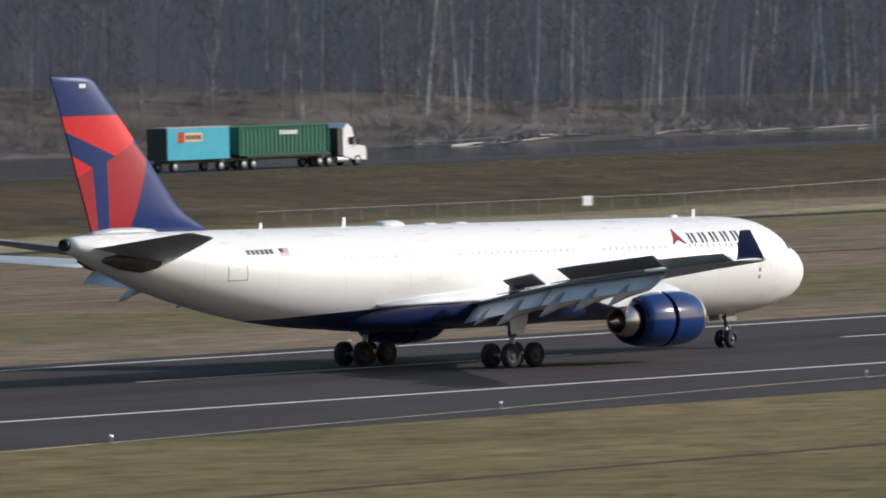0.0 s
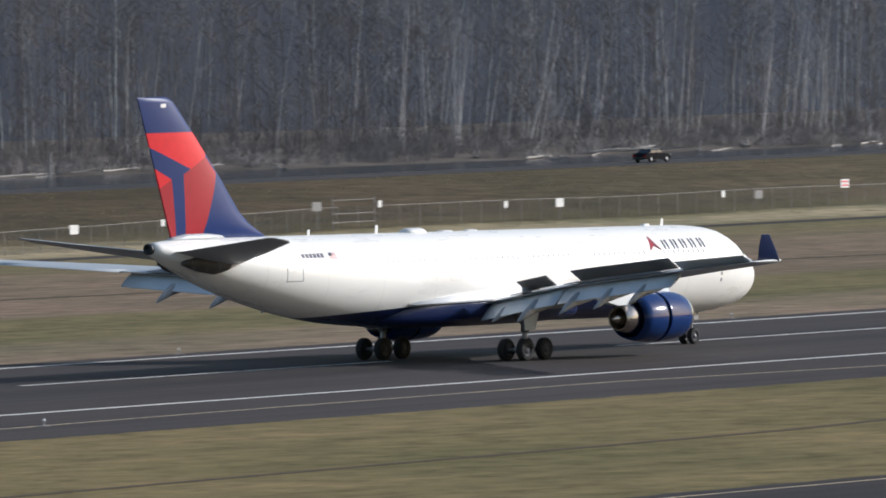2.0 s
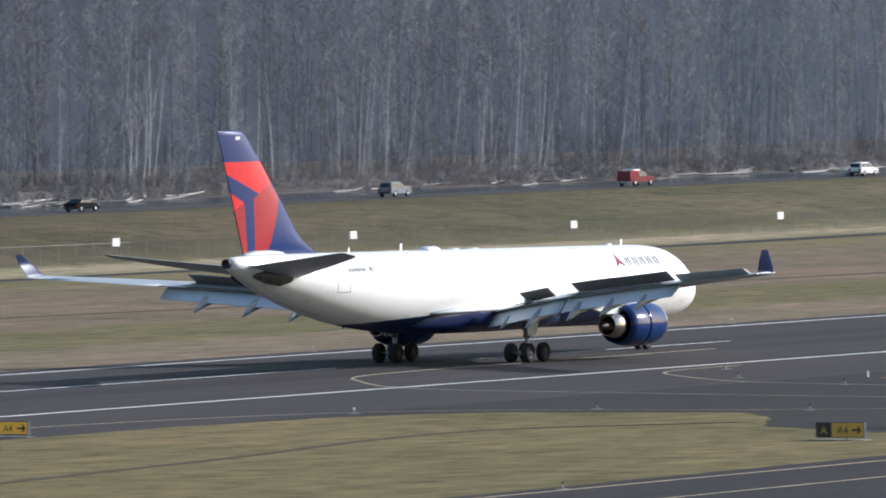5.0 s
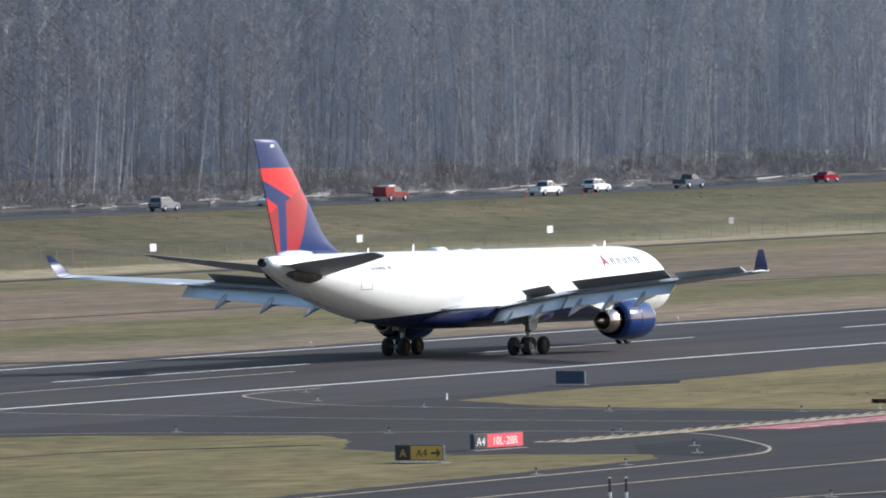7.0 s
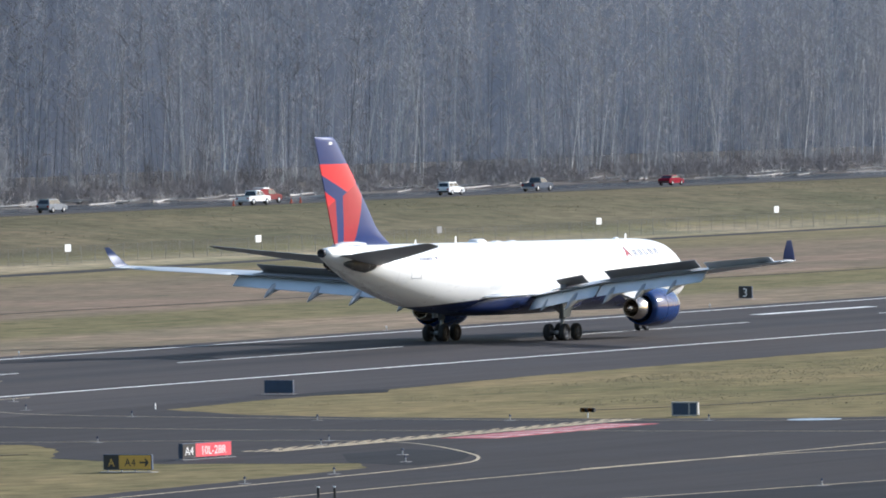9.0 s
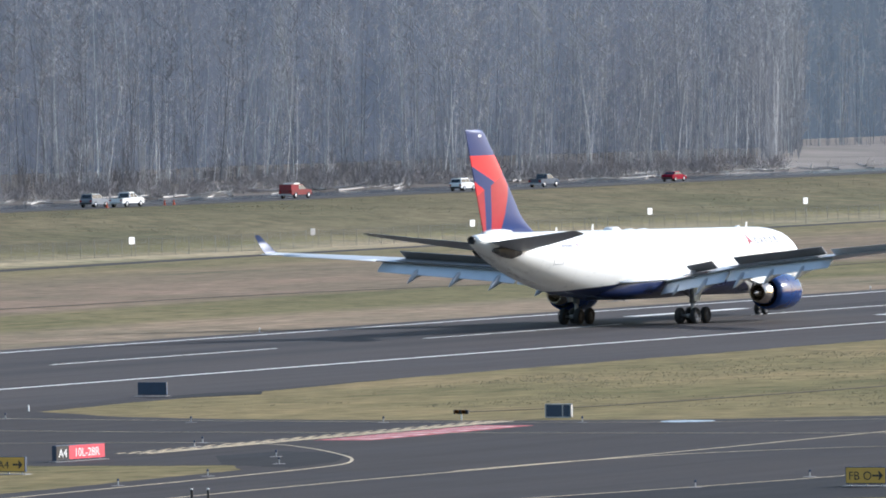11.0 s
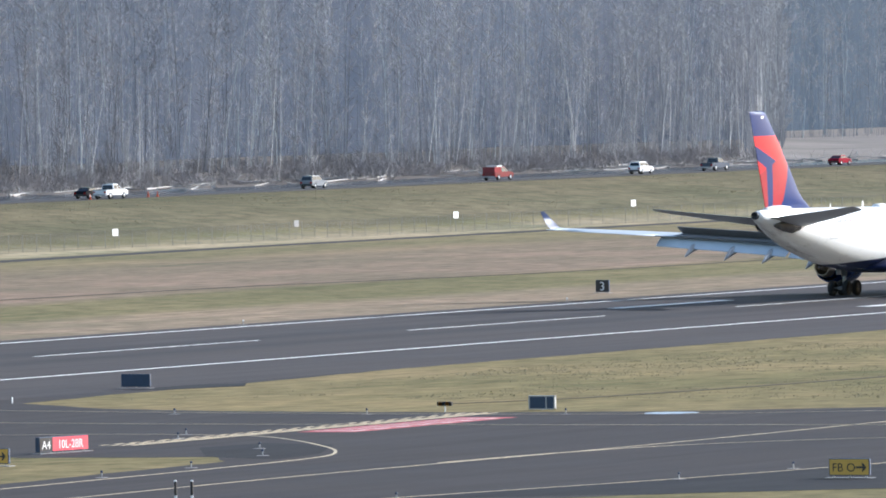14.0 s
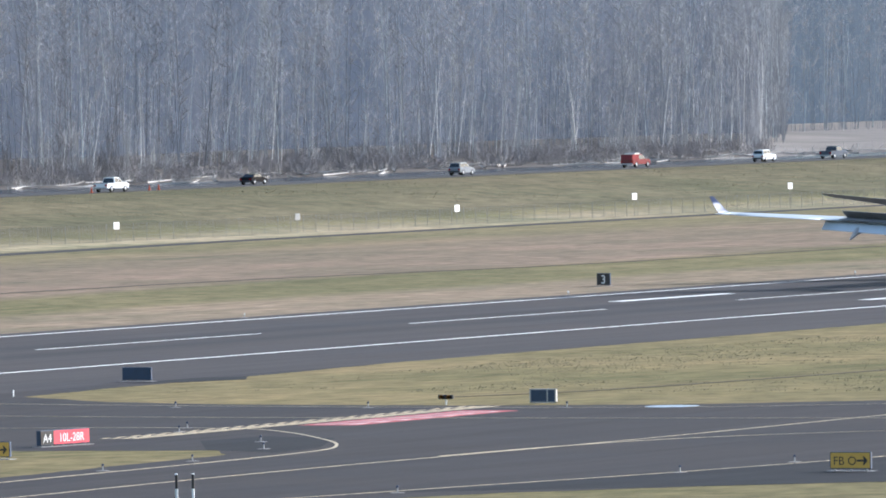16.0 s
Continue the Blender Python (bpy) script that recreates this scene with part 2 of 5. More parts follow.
def box(bm, x0, x1, y0, y1, z0, z1, bevel=0.0, m=None):
    r = bmesh.ops.create_cube(bm, size=1)
    vs = r["verts"]
    bmesh.ops.transform(bm, matrix=Matrix.LocRotScale(((x0 + x1) / 2, (y0 + y1) / 2, (z0 + z1) / 2), None, (x1 - x0, y1 - y0, z1 - z0)), verts=vs)
    if bevel:
        es = list({e for v in vs for e in v.link_edges})
        vs = list({v for f in bmesh.ops.bevel(bm, geom=es, offset=bevel, segments=2, affect="EDGES")["faces"] for v in f.verts} | {v for v in vs if v.is_valid})
    if m is not None:
        bmesh.ops.transform(bm, matrix=m, verts=vs)
    return bm


def tube(bm, a, b, ra, rb=None, n=8):
    """A closed tapered rod from a to b."""
    a, b = Vector(a), Vector(b)
    rb = ra if rb is None else rb
    q = (b - a).to_track_quat("Z", "Y")
    rings = []
    for c, r in ((a, ra), (b, rb)):
        rings.append([bm.verts.new(c + q @ Vector((r * math.cos(k * math.tau / n), r * math.sin(k * math.tau / n), 0))) for k in range(n)])
    for k in range(n):
        bm.faces.new((rings[0][k], rings[0][(k + 1) % n], rings[1][(k + 1) % n], rings[1][k]))
    bm.faces.new(rings[0][::-1])
    bm.faces.new(rings[1])
    return bm


def loft(bm, rings, cap=True, closed=True):
    """Skins rings of points."""
    vs = [[bm.verts.new(q) for q in r] for r in rings]
    n = len(vs[0])
    for a, b in zip(vs, vs[1:]):
        for k in range(n if closed else n - 1):
            bm.faces.new((a[k], a[(k + 1) % n], b[(k + 1) % n], b[k]))
    if cap:
        bm.faces.new(vs[0][::-1])
        bm.faces.new(vs[-1])
    bmesh.ops.recalc_face_normals(bm, faces=bm.faces)
    return bm


def lathe(bm, profile, axis="x", n=32, centre=(0, 0, 0), cap=False):
    """Turns (along, radius) pairs about an axis."""
    rings = []
    for u, r in profile:
        ring = []
        for k in range(n):
            c, s = r * math.cos(k * math.tau / n), r * math.sin(k * math.tau / n)
            v = {"x": (u, c, s), "y": (c, u, s), "z": (c, s, u)}[axis]
            ring.append(Vector(v) + Vector(centre))
        rings.append(ring)
    return loft(bm, rings, cap)


def slab(bm, pts, z0, z1):
    """A flat polygon with thickness."""
    lo = [bm.verts.new((x, y, z0)) for x, y in pts]
    hi = [bm.verts.new((x, y, z1)) for x, y in pts]
    bm.faces.new(lo[::-1])
    bm.faces.new(hi)
    for k in range(len(pts)):
        j = (k + 1) % len(pts)
        bm.faces.new((lo[k], lo[j], hi[j], hi[k]))
    bmesh.ops.recalc_face_normals(bm, faces=bm.faces)
    return bm


def ribbon(bm, pts, width, z0, z1):
    """A painted line of constant width along a polyline in the plane."""
    ps = [Vector((x, y)) for x, y in pts]
    left, right = [], []
    for k, q in enumerate(ps):
        a = ps[max(k - 1, 0)]
        b = ps[min(k + 1, len(ps) - 1)]
        d = (b - a).normalized()
        nrm = Vector((-d.y, d.x)) * width / 2
        left.append(q + nrm)
        right.append(q - nrm)
    for k in range(len(ps) - 1):
        slab(bm, [tuple(left[k]), tuple(left[k + 1]), tuple(right[k + 1]), tuple(right[k])], z0, z1)
    return bm


def smooth_line(pts, steps=8):
    """A smooth curve through the points, its tangents held to each span's own length."""
    ps = [Vector(q) for q in pts]
    dirs = []
    for k in range(len(ps)):
        d = ps[min(k + 1, len(ps) - 1)] - ps[max(k - 1, 0)]
        dirs.append(d.normalized())
    out = []
    for k in range(len(ps) - 1):
        a, b = ps[k], ps[k + 1]
        le = (b - a).length
        for q in range(steps):
            u = q / steps
            out.append(tuple((2 * u ** 3 - 3 * u * u + 1) * a + (u ** 3 - 2 * u * u + u) * le * dirs[k] + (3 * u * u - 2 * u ** 3) * b + (u ** 3 - u * u) * le * dirs[k + 1]))
    out.append(tuple(ps[-1]))
    return out


class Sticks:
    """Gathers tapered rods of several joints into one mesh."""

    def __init__(self):
        self.v, self.f = [], []

    def rod(self, pts, radii, n=3):
        d = (pts[-1] - pts[0]).normalized()
        s = d.cross(Vector((0.31, 0.87, 0.38))).normalized()
        t = d.cross(s)
        k = len(self.v)
        for c, r in zip(pts, radii):
            for q in range(n):
                a = q * math.tau / n
                self.v.append(tuple(c + (s * math.cos(a) + t * math.sin(a)) * r))
        for j in range(len(pts) - 1):
            for q in range(n):
                a, b = k + j * n + q, k + j * n + (q + 1) % n
                self.f.append((a, b, b + n, a + n))

    def add(self, a, b, ra, rb):
        self.rod([a, b], [ra, rb])


# ---- ground, pavement, river ----
ROAD_Y = 262.0


def levee_top(x):
    return 3.55 + 0.7 * min(1, max(0, (x - 700) / 350))


def shore(x):
    """Where the far bank meets the water."""
    return 592 + 14 * noise.noise((x * 0.008, 3.1, 0)) + 7 * noise.noise((x * 0.03, 7.7, 0)) + 30 * max(0, min(1, (1130 - x) / 120))


def wood_end(y):
    """Where the wood gives way to the sand bar, slantwise across the island."""
    return 2.163 * (y + 372)


def ground_z(x, y):
    top = levee_top(x)
    if y < 190:
        return 0.0
    if y < 254:
        u = (y - 190) / 64
        return top * (0.35 * u + 0.65 * u * u * (3 - 2 * u)) + 0.3 * noise.noise((x * 0.04, y * 0.08, 0)) * math.sin(u * math.pi)
    if y < 271:
        return top - 0.05
    if y < 310:
        return top - 0.05 - (top + 6) * (y - 271) / 39
    s = shore(x)
    if y < s - 30:
        return -6.0
    if y < s + 25:
        return -6.0 + (y - s + 30) * 0.067 + 0.25 * noise.noise((x * 0.05, y * 0.05, 2))
    # a scrubby bluff at the near end of the island
    bluff = 5.5 * max(0, min(1, (1235 - x) / 90)) * max(0, min(1, (y - s - 25) / 22))
    land = -2.3 + min(1.5, (y - s - 25) * 0.02) + 0.5 * noise.noise((x * 0.02, y * 0.02, 5)) + bluff
    # a sand bar falls away behind the wood's end
    bar = -2.3 - 2.3 * max(0, min(1, (y - 640) / 200)) + 0.25 * noise.noise((x * 0.02, y * 0.02, 8))
    k = max(0, min(1, max((x - wood_end(y) + 10) / 40, (y - 735) / 30)))
    return land + (bar - land) * k


def make_terrain():
    xs = [-4900, -2500, -1000, -300, 0, 200] + list(range(300, 2900, 12)) + [3000, 3300, 3800, 4900]
    ys = [-4900, -2000, -800, -400, -250, -150, -100, -50, 0, 50, 100, 150, 190] + list(range(196, 314, 6)) + [340, 420, 500] + list(range(530, 680, 8)) + [700, 740, 800, 900, 1100, 1500, 2500, 4900]
    verts = [(x, y, ground_z(x, y)) for y in ys for x in xs]
    n = len(xs)
    faces = [(j * n + i, j * n + i + 1, (j + 1) * n + i + 1, (j + 1) * n + i) for j in range(len(ys) - 1) for i in range(n - 1)]
    tagged(raw("ground", verts, faces, M_GROUND, smooth=True), "dry winter grass airfield rising to a levee and river sand", "ground", kind="structure")
    w = bmesh.new()
    slab(w, [(-4900, 290), (4900, 290), (4900, 700), (-4900, 700)], -4.4, -4.0)
    tagged(part("water", w, M_WATER), "dark calm river water behind the levee", "river", kind="structure")


make_terrain()


def frayed(pts, step=1.2, amp=0.35, x0=300, x1=760):
    """A polygon whose edges waver as grass creeps over asphalt, within a stretch of the field."""
    out = []
    for a, c in zip(pts, pts[1:] + pts[:1]):
        a, c = Vector(a), Vector(c)
        stops = [0.0]
        n = int((c - a).length / step)
        d = (c - a).normalized()
        nrm = Vector((-d.y, d.x))
        for k in range(1, n):
            q = a + (c - a) * k / n
            if x0 < q.x < x1 and q.y < 0:
                stops.append(k / n)
        for u in stops:
            q = a + (c - a) * u
            if u > 0:
                q = q + nrm * amp * (noise.noise((q.x * 0.35, q.y * 0.35, 1.0)) + 0.6 * noise.noise((q.x * 1.3, q.y * 1.3, 2.0)))
            out.append((q.x, q.y))
    return out


def pavement():
    b = bmesh.new()
    slab(b, frayed([(-1500, -43.5), (3500, -43.5), (3500, 26.5), (-1500, 26.5)]), -0.3, 0.012)
    tagged(part("runway", b, M_RUNWAY), "dark grey asphalt runway with worn tyre marks", "runway", kind="structure")
    b = bmesh.new()
    slab(b, frayed([(-1500, -135), (440, -135), (459, -145), (473, -160), (485, -260), (1500, -260), (1500, -113), (577, -113), (571, -102), (570, -87), (572.6, -70), (577, -59),
             (586, -48), (600, -46.6), (625, -45.5), (660, -42.6), (505, -42.6), (524, -46), (531, -52), (531.5, -69), (526, -74), (513, -81), (506, -92), (507, -104), (501, -107.5), (440, -109.5), (-1500, -110)]), -0.3, 0.008)
    tagged(part("taxiway", b, M_TAXI), "grey asphalt taxiway joining the runway", "taxiway", kind="structure")
    b = bmesh.new()
    slab(b, [(-1500, 181.5), (900, 181.5), (960, 178), (1060, 183.5), (3500, 184), (3500, 189), (1060, 188.5), (960, 184), (900, 186.5), (-1500, 186.5)], -0.2, 0.01)
    tagged(part("service_road", b, M_TAXI), "narrow asphalt perimeter road in the grass", "road", kind="structure")
    xs = [-1500, 300] + list(range(500, 1600, 25)) + [1800, 3500]
    verts, faces = [], []
    for x in xs:
        for y, dz in ((256.5, -0.3), (256.5, 0.02), (268.5, 0.02), (268.5, -0.3)):
            verts.append((x, y, levee_top(x) + dz))
    for k in range(len(xs) - 1):
        for c in range(3):
            faces.append((k * 4 + c, k * 4 + c + 1, k * 4 + c + 5, k * 4 + c + 4))
    tagged(raw("road", verts, faces, M_ROAD), "two-lane asphalt road along the top of the levee", "road", kind="structure")


pavement()


def line_thing(name, label, pts, width, material, z=0.02, curve=False, group=""):
    b = bmesh.new()
    ribbon(b, smooth_line(pts) if curve else pts, width, 0.006, z)
    return tagged(part(name, b, material), label, "marking", group, "structure")


def markings():
    for y in (-22.5, 22.4):
        line_thing("runway_edge_line", "white painted runway edge line", [(-1500 + 100 * k, y) for k in range(51)], 0.50, M_WHITE_LINE, 0.02, group="runway edge lines")
    first = None
    starts = [409.4 - 60.4 * k for k in range(8, 0, -1)] + [409.4, 469.8, 529.5, 566.2, 620.0, 678.6] + [738.4 + 60.96 * k for k in range(24)]
    for x in starts:
        y = 3.3 if x < 600 else max(0.6, 3.3 - (x - 600) / 60)
        if first is None:
            b = bmesh.new()
            slab(b, [(0, -0.17), (36.0, -0.17), (36.0, 0.17), (0, 0.17)], 0.006, 0.02)
            first = tagged(part("centre_stripe", b, M_WHITE_LINE, at=pose(x, y, 0)), "white runway centreline stripe", "marking", "runway centreline stripes", "structure")
        else:
            copy_thing(first, pose(x, y, 0))
    bar = None
    for x, y in ((797, 11.0), (797, -12.4), (949, 11.0), (949, -12.4)):
        if bar is None:
            b = bmesh.new()
            slab(b, [(0, -0.65), (23, -0.65), (23, 0.65), (0, 0.65)], 0.006, 0.02)
            bar = tagged(part("touchdown_bar", b, M_WHITE_LINE, at=pose(x, y, 0)), "white touchdown zone bar on the runway", "marking", "touchdown bars", "structure")
        else:
            copy_thing(bar, pose(x, y, 0))
    g = "taxiway lines"
    line_thing("taxiway_line", "yellow taxiway centreline", [(-600, -122), (380, -122), (430, -121.4), (480, -120.8), (520, -122.8), (560, -123), (1200, -123)], 0.19, M_YELLOW_LINE, curve=True, group=g)
    line_thing("taxiway_line", "yellow taxiway branch line", [(500, -121.2), (512, -122.4), (523, -125.5), (532, -133.2), (538, -150), (540, -190)], 0.19, M_YELLOW_LINE, 0.024, True, g)
    line_thing("taxiway_line", "yellow lead-in line curving off the runway", [(640, -5), (610, -5.6), (594, -6.4), (587, -8), (581, -11.5), (567, -24.5), (560, -45), (555.6, -60.6), (552.5, -78), (551, -98), (550.3, -112), (550, -140)], 0.19, M_YELLOW_LINE, 0.026, True, g)
    line_thing("taxiway_line", "yellow taxiway edge line looping round the grass", [(608, -25.4), (600, -25.6), (594, -27.5), (587, -33.2), (579.3, -41.4), (575.4, -49.5), (571.5, -63.8), (567.5, -85), (567, -104), (572, -117)], 0.19, M_YELLOW_LINE, 0.022, True, g)
    line_thing("taxiway_line", "yellow taxiway edge line turning round the grass corner", [(480, -31), (515, -36), (530, -43), (534, -52), (535, -66), (537.6, -80), (536, -90), (531.2, -95.6), (519.7, -104.3), (513.5, -108), (507.3, -110.3), (494.7, -111.2), (471.6, -111.4), (420, -111.6), (380, -111.7), (-600, -111.8)], 0.19, M_YELLOW_LINE, 0.022, True, g)
    line_thing("taxiway_line", "yellow taxiway edge line", [(-600, -133), (400, -133), (440, -133.8), (461, -138.6), (481, -144.0), (500, -147.5), (530, -151), (600, -156)], 0.19, M_YELLOW_LINE, 0.022, True, g)
    line_thing("taxiway_line", "pale shoulder line beside the runway", [(250, -58), (356, -43.3), (390, -38.3), (426, -33.4), (480, -31)], 0.19, M_YELLOW_LINE, 0.022, True, g)
    # runway holding position: two solid lines and two rows of dashes across the connector
    hold = empty("holding_marking", pose(0, 0, 0))
    tagged(hold, "yellow runway holding position marking on black asphalt", "marking", kind="structure")
    for y in (-90.6, -89.9):
        b = bmesh.new()
        slab(b, [(522, y - 0.10), (569, y - 0.10), (569, y + 0.10), (522, y + 0.10)], 0.006, 0.03)
        part("solid_line", b, M_YELLOW_LINE, hold)
    dash = None
    for y in (-89.2, -88.5):
        for k in range(26):
            x = 522 + 1.83 * k
            if dash is None:
                b = bmesh.new()
                slab(b, [(0, -0.10), (0.95, -0.10), (0.95, 0.10), (0, 0.10)], 0.006, 0.03)
                dash = part("dash", b, M_YELLOW_LINE, hold, at=pose(x, y, 0))
            else:
                share(dash, pose(x, y, 0), hold)
    b = bmesh.new()
    slab(b, [(540.5, -95.4), (562, -95.4), (562, -91.6), (540.5, -91.6)], 0.006, 0.018)
    sign = tagged(part("surface_sign", b, M_RED_LINE), "red painted surface sign with worn white characters", "marking", kind="structure")
    # the sign's worn characters, as plain strokes
    for k in range(7):
        x = 541.6 + 2.9 * k
        for x0, x1, y0, y1 in ((0, 0.45, -94.9, -92.1), (0.6, 1.7, -94.9, -94.3), (1.25, 1.7, -94.0, -92.1)):
            b = bmesh.new()
            slab(b, [(x + x0, y0), (x + x1, y0), (x + x1, y1), (x + x0, y1)], 0.006, 0.026)
            part("painted_bar", b, M_PINK_LINE, sign)


def ruts():
    for name, label, pts, w in (("rut", "dark soil rut across the grass", [(430, -78), (470, -72), (505, -66.5), (518, -76.5)], 0.9), ("rut", "dark soil rut across the grass", [(583, -80), (594, -85.2), (629, -89.6), (700, -95)], 0.8),
                               ("rut", "dark drainage furrow in the field", [(760, 99), (838, 93.6), (882, 90.2), (928, 80), (1000, 77)], 1.6), ("rut", "dark drainage furrow in the field", [(560, 118), (640, 110), (700, 108), (760, 99)], 1.6),
                               ("rut", "dark soil rut across the grass", [(300, -84), (380, -80), (430, -78)], 0.9)):
        line_thing(name, label, pts, w, M_SOIL, 0.03, True, "ruts")
    # pale blue patch, blotched darker by noise
    b = bmesh.new()
    slab(b, smooth_line([(566.5, -101.9), (568, -101.1), (569.4, -101.5), (569.6, -103), (569, -104.2), (567.4, -104.4), (566.3, -103.3), (566.5, -101.9)], 4)[:-1], 0.006, 0.022)
    tagged(part("paint_patch", b, make_marking("pale_patch_paint", (0.46, 0.52, 0.56), 0.25)), "pale worn paint patch on the taxiway", "marking", kind="structure")
    for name, label, pts in (("sealed_patch", "dark sealed asphalt patch beside the grass corner", [(519, -96.5), (525.3, -97.4), (523, -103), (511, -108.3), (504, -109.2), (507.5, -103)]),
                             ("taxiway_shoulder", "dark sealed taxiway shoulder outside the edge line", [(459, -138.6), (481, -144.2), (500, -147.7), (530, -151.2), (600, -156.2), (600, -176), (479, -200), (474.5, -165), (466, -152)])):
        b = bmesh.new()
        slab(b, pts, -0.2, 0.013)
        tagged(part(name, b, M_SEALED), label, "pavement", kind="structure")
    b = bmesh.new()
    slab(b, [(609, -43.3), (619, -43.2), (621, -46), (616, -48.5), (610.5, -46.5)], -0.2, 0.018)
    tagged(part("sign_pad", b, M_SEALED), "asphalt pad beside the runway shoulder", "pad", kind="structure")


markings()
ruts()

# ---- the airliner: x forward, nose at the origin, wheels on z = 0 ----
def table(rows, s):
    """Smooth interpolation of a table's columns at s."""
    k = 0
    while k < len(rows) - 2 and rows[k + 1][0] < s:
        k += 1
    a, b = rows[k], rows[k + 1]
    u = min(1, max(0, (s - a[0]) / (b[0] - a[0])))
    p, q = rows[max(k - 1, 0)], rows[min(k + 2, len(rows) - 1)]
    out = []
    for c in range(1, len(a)):
        ma = (b[c] - p[c]) / max(1e-6, b[0] - p[0]) * (b[0] - a[0])
        mb = (q[c] - a[c]) / max(1e-6, q[0] - a[0]) * (b[0] - a[0])
        out.append((2 * u ** 3 - 3 * u * u + 1) * a[c] + (u ** 3 - 2 * u * u + u) * ma + (3 * u * u - 2 * u ** 3) * b[c] + (u ** 3 - u * u) * mb)
    return out


# distance behind the nose, top, bottom, half width
HULL = [(0.4, 4.30, 4.20, 0.06), (0.6, 4.85, 3.62, 0.62), (1.1, 5.30, 3.08, 1.15), (1.9, 5.78, 2.62, 1.66), (2.8, 6.25, 2.36, 2.03), (3.8, 6.80, 2.18, 2.33), (5.0, 7.20, 2.02, 2.60),
        (7.0, 7.44, 1.93, 2.78), (9.5, 7.53, 1.89, 2.82), (16, 7.62, 1.98, 2.82), (30, 7.80, 2.16, 2.82), (40, 7.93, 2.34, 2.82), (44, 7.98, 2.60, 2.80), (48, 8.04, 3.14, 2.66), (52, 8.10, 4.00, 2.32),
        (56, 8.15, 5.12, 1.72), (59, 8.14, 6.22, 1.12), (60.8, 8.06, 6.98, 0.66), (61.5, 7.98, 7.32, 0.40)]


def hull_at(s):
    top, bottom, half = table(HULL, s)
    return (top + bottom) / 2, (top - bottom) / 2, half


def hull_point(s, z, side=-1, out=0.0):
    """A point of the skin at height z on one side."""
    zc, hz, hy = hull_at(s)
    u = max(-1, min(1, (z - zc) / hz))
    n = Vector((0, side * math.sqrt(max(0, 1 - u * u)), u))
    return Vector((-s, n.y * hy, zc + n.z * hz)) + n.normalized() * out


def airfoil(n=9):
    """Closed outline of a section, chord 1, thickness 1: upper from tail to nose, then lower."""
    us = [0.5 - 0.5 * math.cos(math.pi * k / n) for k in range(n + 1)]
    t = [2.9690 * math.sqrt(u) - 1.2600 * u - 3.5160 * u * u + 2.8430 * u ** 3 - 1.036 * u ** 4 for u in us]
    return [(us[k], t[k] / 2 * 1.0) for k in range(n, -1, -1)] + [(us[k], -t[k] / 2) for k in range(1, n)]


def wing_rings(stations, side=1):
    """Rings from (y, s of the leading edge, chord, z, thickness ratio, twist)."""
    rings = []
    for y, s, c, z, t, tw in stations:
        rings.append([Vector((-(s + u * c), side * y, z + w * t * c - u * c * math.tan(radians(tw)))) for u, w in airfoil()])
    return rings


def panel(a, b, c, d, thick):
    """A plate through four corners, with thickness below it."""
    bm = bmesh.new()
    a, b, c, d = (Vector(q) for q in (a, b, c, d))
    n = (b - a).cross(d - a).normalized() * thick
    loft(bm, [[a, a + n, d + n, d], [a.lerp(b, 0.5), a.lerp(b, 0.5) + n, d.lerp(c, 0.5) + n, d.lerp(c, 0.5)], [b, b + n, c + n, c]])
    return bm


def make_hull_paint():
    m = Mat("airliner_paint", rough=0.3, spec=0.5)
    x, y, z = m.xyz()
    s = m.math("MULTIPLY", x, -1.0)
    aft = m.math("MAXIMUM", m.math("SUBTRACT", s, 30.0), 0.0)
    fore = m.math("MAXIMUM", m.math("SUBTRACT", 20.0, s), 0.0)
    line = m.math("SUBTRACT", 3.62, m.math("MULTIPLY", m.math("MULTIPLY", aft, aft), 0.0016))
    line = m.math("SUBTRACT", line, m.math("MULTIPLY", m.math("MULTIPLY", fore, fore), 0.022))
    belly = m.math("LESS_THAN", z, line)
    grime = m.noise(1.0, 5, 0.6, m.scaled(0.25, 1.5, 1.2))
    white = m.ramp(grime, [(0.3, (0.86, 0.835, 0.77)), (0.6, (0.89, 0.865, 0.80))])
    joint = m.math("LESS_THAN", m.math("FRACT", m.math("DIVIDE", s, 5.3)), 0.006)
    white = m.mix(m.math("MULTIPLY", joint, 0.35), white, (0.35, 0.34, 0.32))
    m.color(m.mix(belly, white, (0.006, 0.015, 0.065)))
    m.rough(m.ramp(grime, [(0.3, (0.24,) * 3), (0.7, (0.38,) * 3)]))
    return m.m


